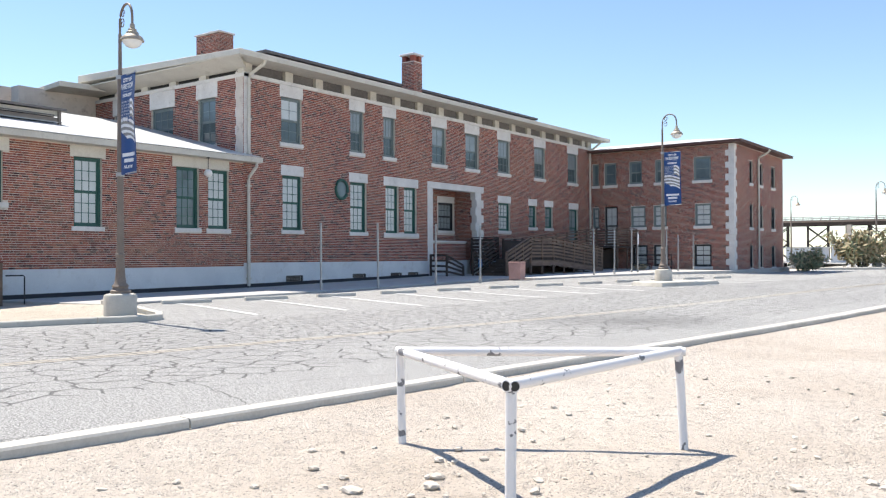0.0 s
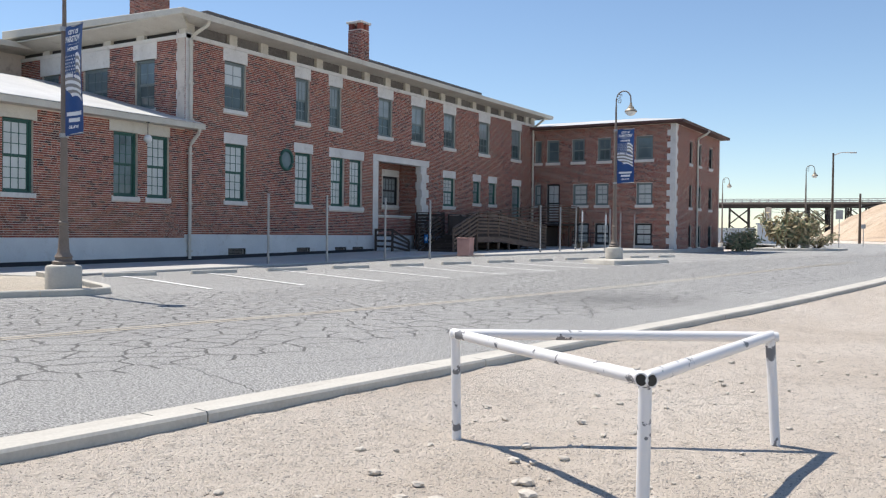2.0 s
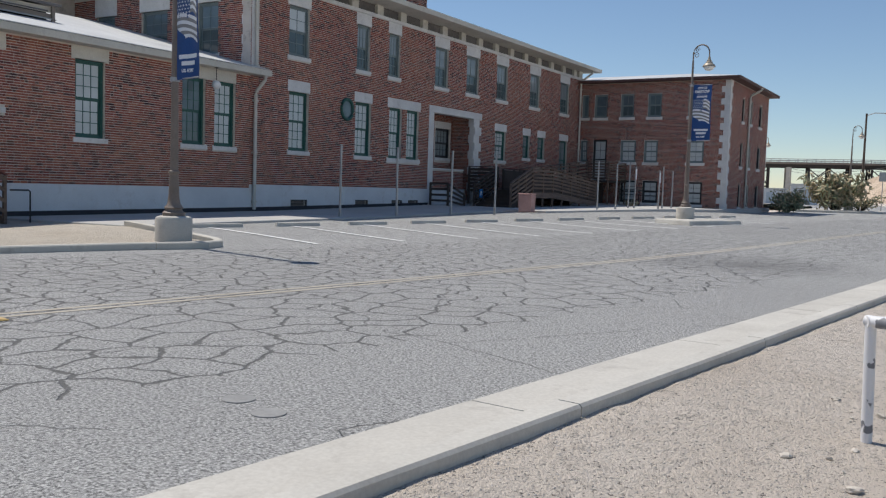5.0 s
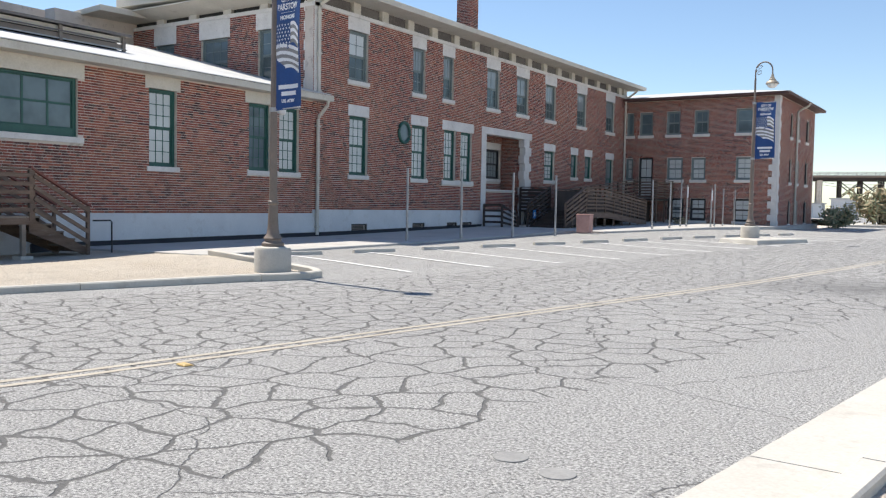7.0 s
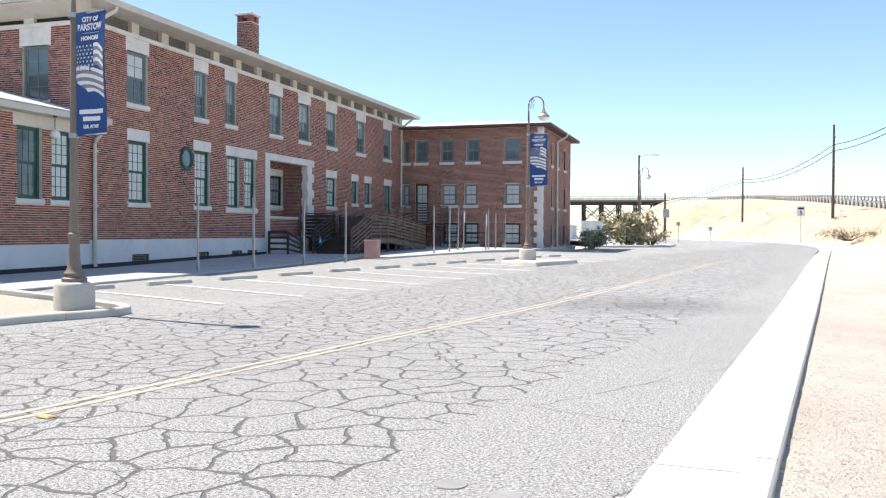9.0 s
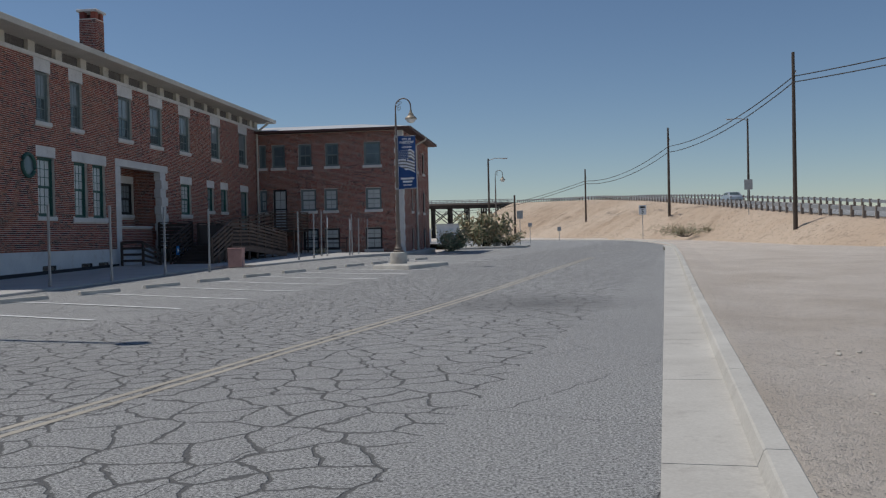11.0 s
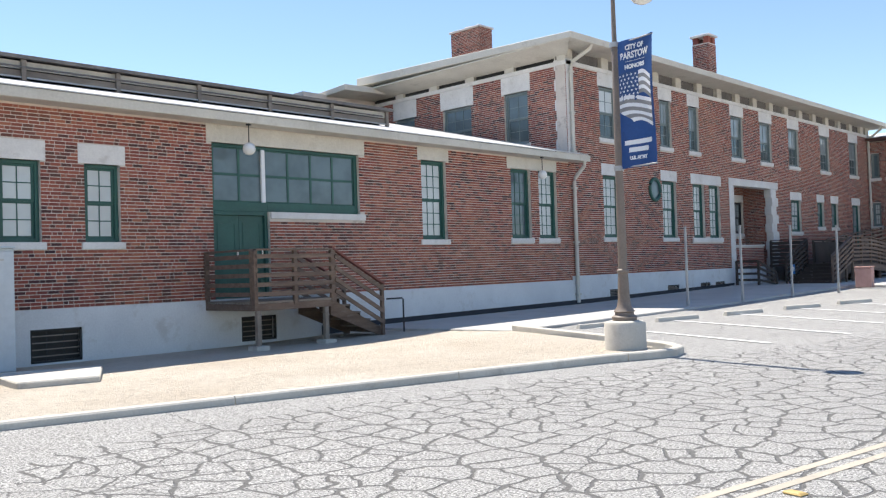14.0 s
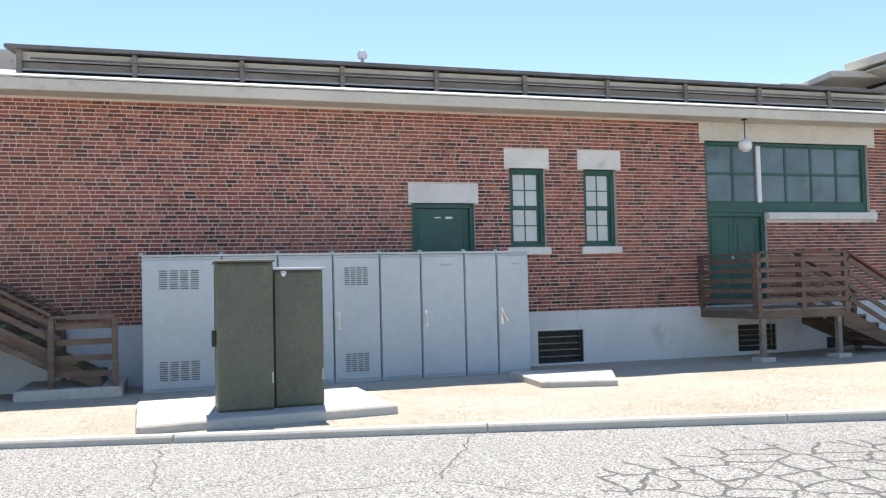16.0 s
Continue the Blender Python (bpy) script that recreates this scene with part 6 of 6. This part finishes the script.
# ---- shrubs ----
def shrub(name, at, rx, ry, h, count, mats, label, seed):
    rng = random.Random(seed)
    th = thing(name, label, "shrub", at)
    stems = Solid()
    tips = []
    for k in range(22):
        a, r = rng.uniform(0, 6.28), rng.uniform(0.3, 1.0)
        tip = (rx * r * math.cos(a), ry * r * math.sin(a), h * rng.uniform(0.45, 1.0))
        stems.tube([(tip[0] * 0.1, tip[1] * 0.1, 0), (tip[0] * 0.5, tip[1] * 0.5, tip[2] * 0.6), tip], [0.03, 0.02, 0.008], 5)
        tips.append(tip)
    part("branchwork", stems, POLE_WOOD, th)
    for m, share in mats:
        s = Solid()
        for k in range(int(count * share)):
            t = rng.choice(tips)
            f = rng.uniform(0.35, 1.05)
            c = Vector((t[0] * f + rng.gauss(0, 0.12 * rx), t[1] * f + rng.gauss(0, 0.12 * ry), max(0.05, t[2] * f + rng.gauss(0, 0.1 * h))))
            d = Vector((rng.gauss(0, 1), rng.gauss(0, 1), rng.gauss(0.3, 1))).normalized()
            e = d.orthogonal().normalized() * rng.uniform(0.02, 0.05) * h
            d = d * rng.uniform(0.06, 0.16) * h
            s.face(c - d, c + e, c + d, c - e)
        part("leaves", s, m, th)
    return th


shrub("dry_shrub", pose(-12.6, 70.3, 0.4), 2.3, 1.5, 2.5, 1500, ((GREEN_LEAF, 0.4), (DRY_LEAF, 0.6)), "dusty olive and brown shrub on the kerbed island", 3)
shrub("dry_shrub", pose(-10.9, 71.6, 0.4), 1.8, 1.4, 1.2, 700, ((GREEN_LEAF, 0.3), (DRY_LEAF, 0.7)), "low brown dry shrub on the kerbed island", 4)
shrub("spiky_shrub", pose(-14.2, 60.5, 0.25), 1.2, 2.0, 1.5, 1100, ((GREEN_LEAF, 0.7), (DRY_LEAF, 0.3)), "grey-green spiky shrub beside the brick flank", 5)
shrub("dry_shrub", pose(6.6, 92, 0.7), 4.2, 1.6, 1.3, 650, ((GREEN_LEAF, 0.45), (DRY_LEAF, 0.55)), "sprawling dusty shrub at the foot of the bank", 6)
shrub("dry_shrub", pose(9.2, 90, 0.9), 2.4, 1.4, 1.0, 350, ((GREEN_LEAF, 0.4), (DRY_LEAF, 0.6)), "low dusty shrub at the foot of the bank", 7)
shrub("dry_shrub", pose(-20.6, 48.2, 0.25), 0.5, 0.4, 0.6, 300, ((DRY_LEAF, 1.0),), "small tuft of straw-coloured weeds", 8)

# ---- bank with the road on top, trestle bridge ----
CREST = [(-19.4, 258, 10.6), (1.4, 200, 8.8), (7.8, 150, 6.5), (12, 112, 4.4), (13.5, 78, 2.6), (16, 50, 1.3), (19, 25, 0.4), (22, 0, -0.1)]
TOE = [(-34, 236, 0.5), (-14, 180, 0.6), (-5, 134, 0.3), (3.5, 108, 0.2), (8, 84, -0.05), (10.5, 62, -0.2), (13.5, 40, -0.3), (16.5, 20, -0.3), (18.5, 0, -0.4)]


def resample(pts, n):
    pts = [Vector(p) for p in pts]
    lens = [0.0]
    for a, b in zip(pts, pts[1:]):
        lens.append(lens[-1] + (b - a).length)
    out = []
    for k in range(n):
        t = lens[-1] * k / (n - 1)
        i = max(j for j in range(len(pts) - 1) if lens[j] <= t + 1e-6)
        out.append(pts[i].lerp(pts[i + 1], (t - lens[i]) / (lens[i + 1] - lens[i])))
    for _ in range(4):
        out = [out[0]] + [(a + b * 2 + c) / 4 for a, b, c in zip(out, out[1:], out[2:])] + [out[-1]]
    return out


NB = 130
crest, toe = resample(CREST, NB), resample(TOE, NB)
NE = 460
edge_line, foot_line = resample(CREST, NE), resample(TOE, NE)
s, cols = Solid(), 34
for k in range(NE):
    d = (edge_line[min(k + 1, NE - 1)] - edge_line[max(k - 1, 0)])
    out_ = Vector((-d.y, d.x, 0)).normalized()
    high = edge_line[k].z - foot_line[k].z
    u = k * 130 / NE
    for j in range(cols + 1):
        f = j / cols
        p = foot_line[k].lerp(edge_line[k], f)
        gully = noise.noise((u * 0.55, f * 1.2, 0)) * 0.5 + noise.noise((u * 1.7, f * 2.2, 4)) * 0.32 + noise.noise((u * 4.1, f * 4, 8)) * 0.26 + noise.noise((u * 9, f * 13, 2)) * 0.16
        lift = math.sin(math.pi * f) ** 0.6
        p.z += lift * (0.10 * high + gully * min(1.2, edge_line[k].z * 0.2))
        s.v.append(tuple(p))
    for off, dz in ((1.0, 0.05), (12.0, 0.15), (30.0, -9.0)):
        q = edge_line[k] + out_ * off
        s.v.append((q.x, q.y, q.z + dz if off < 20 else -1.0))
w = cols + 4
s.f = [(j * w + i, (j + 1) * w + i, (j + 1) * w + i + 1, j * w + i + 1) for j in range(NE - 1) for i in range(w - 1)]
lone("embankment", s, BANK, "bare gullied sandy bank carrying a ramped road", "embankment", kind="structure", smooth=True)
s = Solid()
for k in range(NB):
    d = (crest[min(k + 1, NB - 1)] - crest[max(k - 1, 0)])
    o = Vector((-d.y, d.x, 0)).normalized()
    a, b_ = crest[k] + o * 1.6, crest[k] + o * 10.5
    s.v += [(a.x, a.y, a.z + 0.12), (b_.x, b_.y, b_.z + 0.22)]
s.f = [(2 * k, 2 * k + 2, 2 * k + 3, 2 * k + 1) for k in range(NB - 1)]
lone("ramp_road", s, ASPHALT, "grey ramp road on top of the bank", "road", kind="structure")


def guard_rail(label, offset, lo, hi):
    g = thing("guard_rail", label, "guard rail")
    pts = []
    for k in range(lo, hi):
        d = (crest[min(k + 1, NB - 1)] - crest[max(k - 1, 0)])
        o = Vector((-d.y, d.x, 0)).normalized()
        pts.append(crest[k] + o * offset)
    for k, p in enumerate(pts):
        part("post", Solid().box(p.x - 0.11, p.x + 0.11, p.y - 0.11, p.y + 0.11, p.z - 0.1, p.z + 0.95), WOOD_GREY, g)
    for z, m, t in ((0.72, STEEL, 0.3),):
        sl = Solid()
        for a, b_ in zip(pts, pts[1:]):
            sl.bar(a + Vector((0, 0, z)), b_ + Vector((0, 0, z)), 0.08, t)
        part("beam", sl, m, g)


guard_rail("long guard rail on timber posts along the bank", 0.7, 0, NB - 25)
guard_rail("far guard rail across the ramp road", 11.2, 0, NB - 30)


def trestle():
    th = thing("trestle_bridge", "dark timber trestle bridge with a railed deck", "bridge")
    a, b_ = Vector((-150, 228, 10.3)), Vector((-19.4, 258, 10.6))
    d = (b_ - a).normalized()
    o = Vector((-d.y, d.x, 0))
    n = 26
    part("deck", Solid().bar(a + o * 5, b_ + o * 5, 11.0, 0.5), WOOD_GREY, th)
    for q in (0, 3.3, 6.6, 10):
        part("girder", Solid().bar(a + o * q + Vector((0, 0, -0.65)), b_ + o * q + Vector((0, 0, -0.65)), 0.5, 0.8), TIMBER_DARK, th)
    for q in (-0.4, 10.4):
        for z in (0.65, 1.15):
            part("rail", Solid().bar(a + o * q + Vector((0, 0, z)), b_ + o * q + Vector((0, 0, z)), 0.12, 0.18), STEEL, th)
        for k in range(60):
            p = a.lerp(b_, k / 59) + o * q
            part("rail_post", Solid().box(p.x - 0.1, p.x + 0.1, p.y - 0.1, p.y + 0.1, p.z + 0.2, p.z + 1.25), STEEL, th)
    step = (b_ - a) / n
    for k in range(n):
        p = a.lerp(b_, (k + 0.3) / n)
        if k % 6 == 2:
            for q in (0.5, 9.5):
                c = p + o * q
                part("pier", Solid().box(c.x - 0.6, c.x + 0.6, c.y - 0.6, c.y + 0.6, -0.5, p.z - 1.0), CONCRETE, th, "pale concrete pier")
            continue
        for q in (0, 5, 10):
            c = p + o * q
            part("bent_post", Solid().box(c.x - 0.24, c.x + 0.24, c.y - 0.24, c.y + 0.24, -0.5, p.z - 1.0), TIMBER_DARK, th)
        for lo, hi in ((0.4, 4.6), (4.8, 9.0)):
            part("brace", Solid().bar(p + Vector((0, 0, lo - p.z)), p + o * 10 + Vector((0, 0, hi - p.z)), 0.2, 0.25), TIMBER_DARK, th)
            part("brace", Solid().bar(p + o * 10 + Vector((0, 0, lo - p.z)), p + Vector((0, 0, hi - p.z)), 0.2, 0.25), TIMBER_DARK, th)
            if k % 6 in (1, 5) or k == n - 1:
                continue
            r = p + step
            for q in (-0.3, 10.3):
                part("brace", Solid().bar(p + o * q + Vector((0, 0, lo - p.z)), r + o * q + Vector((0, 0, hi - r.z)), 0.2, 0.25), TIMBER_DARK, th)
                part("brace", Solid().bar(r + o * q + Vector((0, 0, lo - r.z)), p + o * q + Vector((0, 0, hi - p.z)), 0.2, 0.25), TIMBER_DARK, th)
        part("waling", Solid().bar(p + o * -0.3 + Vector((0, 0, 4.7 - p.z)), p + o * 10.3 + Vector((0, 0, 4.7 - p.z)), 0.2, 0.25), TIMBER_DARK, th)


trestle()


def utility_pole(x, y, z0, z1, label, arm=None, yaw=0):
    th = thing("utility_pole", label, "utility pole", pose(x, y, z0, 0, 0, yaw), group="utility poles")
    part("shaft", Solid().lathe([(0.19, -1.0), (0.12, z1 - z0)], steps=12), POLE_WOOD, th, smooth=True)
    if arm:
        part("lamp_arm", Solid().tube([(0, 0, z1 - z0 - 0.3), (1.0, 0, z1 - z0 + 0.05), (2.2, 0, z1 - z0)], 0.06, 8), STEEL, th)
        part("lamp_head", Solid().box(2.1, 2.9, -0.18, 0.18, z1 - z0 - 0.12, z1 - z0 + 0.05), STEEL, th, bevel=0.03)
    else:
        part("insulator", Solid().lathe([(0.06, z1 - z0 - 1.6), (0.06, z1 - z0 - 1.4)], (0.16, 0, 0), 8), STEEL, th)


P1, P2 = (-1.9, 149, 0.8, 12.2), (7.6, 113, 4.2, 14.6)
utility_pole(*P1, "tall bare timber utility pole at the bank foot")
utility_pole(*P2, "tall timber utility pole carrying two cables")
utility_pole(-16.9, 129, 0.4, 12.8, "timber pole with a street light arm", True)
utility_pole(-12.6, 120, 0.4, 6.8, "short bare timber pole")
P3 = (11.95, 70, 1.0, 15.2)
utility_pole(*P3, "tall dark timber utility pole before the guard rail")
utility_pole(20.2, 126, 4.6, 17.0, "leaning timber pole with a street light arm", True, 180)


def cable(p, q, sag, label):
    pts = [Vector(p).lerp(Vector(q), k / 24) - Vector((0, 0, sag * 4 * (k / 24) * (1 - k / 24))) for k in range(25)]
    lone("overhead_cable", Solid().tube(pts, 0.045, 5), BLACK, label, "cable", group="overhead cables")


for dz in (0, 0.75):
    cable((P1[0], P1[1], 10.2 - dz * 0.6), (P2[0], P2[1], 12.2 - dz), 1.2, "black sagging overhead cable between timber poles")
    cable((P2[0], P2[1], 12.2 - dz), (P3[0], P3[1], 13.3 - dz * 0.6), 1.0, "black sagging overhead cable beyond the pole")
    cable((P3[0], P3[1], 13.3 - dz * 0.6), (34, 30, 14.5 - dz), 0.8, "black overhead cable running past the dark pole")
    cable((P1[0], P1[1], 10.2 - dz * 0.6), (-50, 262, 9.5 - dz), 2.5, "black overhead cable running toward the bridge")


def road_sign(x, y, z0, h, w, hh, label, number=False, yaw=0):
    th = thing("road_sign", label, "road sign", pose(x, y, z0, 0, 0, yaw))
    part("post", Solid().box(-0.03, 0.03, 0.02, 0.06, -0.3, h), STEEL, th)
    p = part("sign_plate", Solid().box(-w / 2, w / 2, 0.0, 0.018, h - hh, h), PRINT_WHITE if number else STEEL, th, bevel=0.004)
    if number:
        t = text_solid("5", hh * 0.62)
        t.v = [(x_, -0.004, y_ + h - hh * 0.88) for x_, y_, _ in t.v]
        part("numeral", t, BLACK, p)
        part("small_print", Solid().box(-w * 0.36, w * 0.36, -0.004, -0.001, h - hh * 0.32, h - hh * 0.12), BLACK, p)


road_sign(2.3, 92.5, 0.75, 3.4, 0.78, 1.0, "white speed limit sign on a steel post", True, 4)
road_sign(12.2, 88, 2.4, 3.9, 0.8, 1.0, "grey backed sign standing behind the guard rail")
road_sign(-10.0, 77, 0.2, 3.3, 0.55, 0.75, "grey backed sign on a steel post by the island")
road_sign(-9.6, 92, 0.25, 2.3, 0.4, 0.4, "small grey sign on a short post")
road_sign(-6.5, 104, 0.35, 1.8, 0.45, 0.5, "small pale sign at the road bend")

# pale sheds beyond the brick flank
def shed(x, y, w, d, h, label):
    th = thing("shed", label, "shed", pose(x, y, 0.2))
    part("wall", Solid().box(-w / 2, w / 2, -d / 2, d / 2, 0, h), BASE_PAINT, th, bevel=0.02)
    part("roof", Solid().box(-w / 2 - 0.15, w / 2 + 0.15, -d / 2 - 0.15, d / 2 + 0.15, h + 0.002, h + 0.15), ROOF_METAL, th)
    part("door", Solid().box(w * 0.1, w * 0.3, -d / 2 - 0.03, -d / 2 - 0.002, 0.05, min(2.0, h * 0.85)), CAB, th)


shed(-24.5, 105, 4, 3, 1.9, "pale low utility shed near the bridge")
shed(-19.5, 100, 2.5, 2, 2.4, "small pale equipment hut near the bridge")

# silver car on the ramp road
def car(at):
    th = thing("car", "silver saloon car driving on the ramp road", "car", at)
    prof = [(-2.2, 0.35), (-2.25, 0.75), (-1.9, 0.95), (-1.5, 1.0), (-0.9, 1.42), (0.5, 1.45), (1.2, 1.0), (2.0, 0.85), (2.25, 0.6), (2.2, 0.35)]
    s_ = Solid()
    n_ = len(prof)
    for y in (-0.88, 0.88):
        s_.v += [(x, y * (0.82 if z > 1.1 else 1.0), z) for x, z in prof]
    s_.f = [(i, (i + 1) % n_, n_ + (i + 1) % n_, n_ + i) for i in range(n_)] + [tuple(range(n_)), tuple(reversed(range(n_, 2 * n_)))]
    part("body", s_, CAR_PAINT, th, bevel=0.05, smooth=True)
    part("rear_window", Solid().hexa([(-1.5, -0.62, 1.03), (-1.44, -0.62, 1.03), (-1.44, 0.62, 1.03), (-1.5, 0.62, 1.03)], [(-0.99, -0.55, 1.39), (-0.93, -0.55, 1.39), (-0.93, 0.55, 1.39), (-0.99, 0.55, 1.39)]), GLASS, th)
    for y in (-0.8, 0.8):
        part("side_window", Solid().box(-0.9, 0.6, y - 0.06, y + 0.06, 1.02, 1.34), GLASS, th, bevel=0.03)
        for x in (-1.35, 1.35):
            wheel = part("wheel", Solid().tube([(x, y - 0.1, 0.32), (x, y + 0.1, 0.32)], 0.32, 18), TYRE, th, smooth=True)
            part("rim", Solid().tube([(x, y + (0.09 if y > 0 else -0.11), 0.32), (x, y + (0.11 if y > 0 else -0.09), 0.32)], 0.2, 14), STEEL, wheel)
        part("tail_lamp", Solid().box(-2.26, -2.2, y - 0.12, y + 0.05, 0.68, 0.82), REDWOOD, th, "red tail lamp")


kc = min(range(NB), key=lambda k: abs(crest[k].y - 118))
dc = (crest[kc - 1] - crest[kc + 1]).normalized()
oc = Vector((-(crest[kc + 1] - crest[kc - 1]).y, (crest[kc + 1] - crest[kc - 1]).x, 0)).normalized()
pc = crest[kc] + oc * 5.0
car(pose(pc.x, pc.y, pc.z + 0.17, 0, 0, math.degrees(math.atan2(dc.y, dc.x))))

for x, y in ((-7.04, 3.34), (-6.69, 3.22)):
    lone("valve_cover", Solid().lathe([(0.10, 0.0), (0.10, 0.006), (0.09, 0.008)], (x, y, 0.0), 20), IRON_GREY, "round grey valve cover set in asphalt", "valve cover", smooth=True)
# yellow scrap on the road
lone("road_scrap", Solid().hexa([(-10.66, 4.00, 0.004), (-10.52, 3.97, 0.004), (-10.50, 4.07, 0.004), (-10.64, 4.10, 0.004)], [(-10.65, 4.01, 0.02), (-10.54, 3.99, 0.025), (-10.52, 4.05, 0.02), (-10.63, 4.08, 0.018)]), surface("yellow_plastic", (0.5, 0.33, 0.10), (0.6, 0.42, 0.18), 4, 30, 0.5), "crushed yellow plastic reflector on the centre line", "scrap", bevel=0.006)

# ---- single bricks of the wing wall, last ----
shapes = {}
for wall, bricks in SINGLE_BRICKS:
    for u, wid, z in bricks:
        key = round(wid, 2)
        if key not in shapes:
            v, f = brick_geometry([(0.0, key, 0.0)])
            me = bpy.data.meshes.new("brick")
            me.from_pydata(v.tolist(), [], f.tolist())
            me.materials.append(BRICK_ONE)
            shapes[key] = me
        ob = new("brick", shapes[key])
        ob.parent = wall
        ob.matrix_basis = Matrix.Translation((u, 0, z))
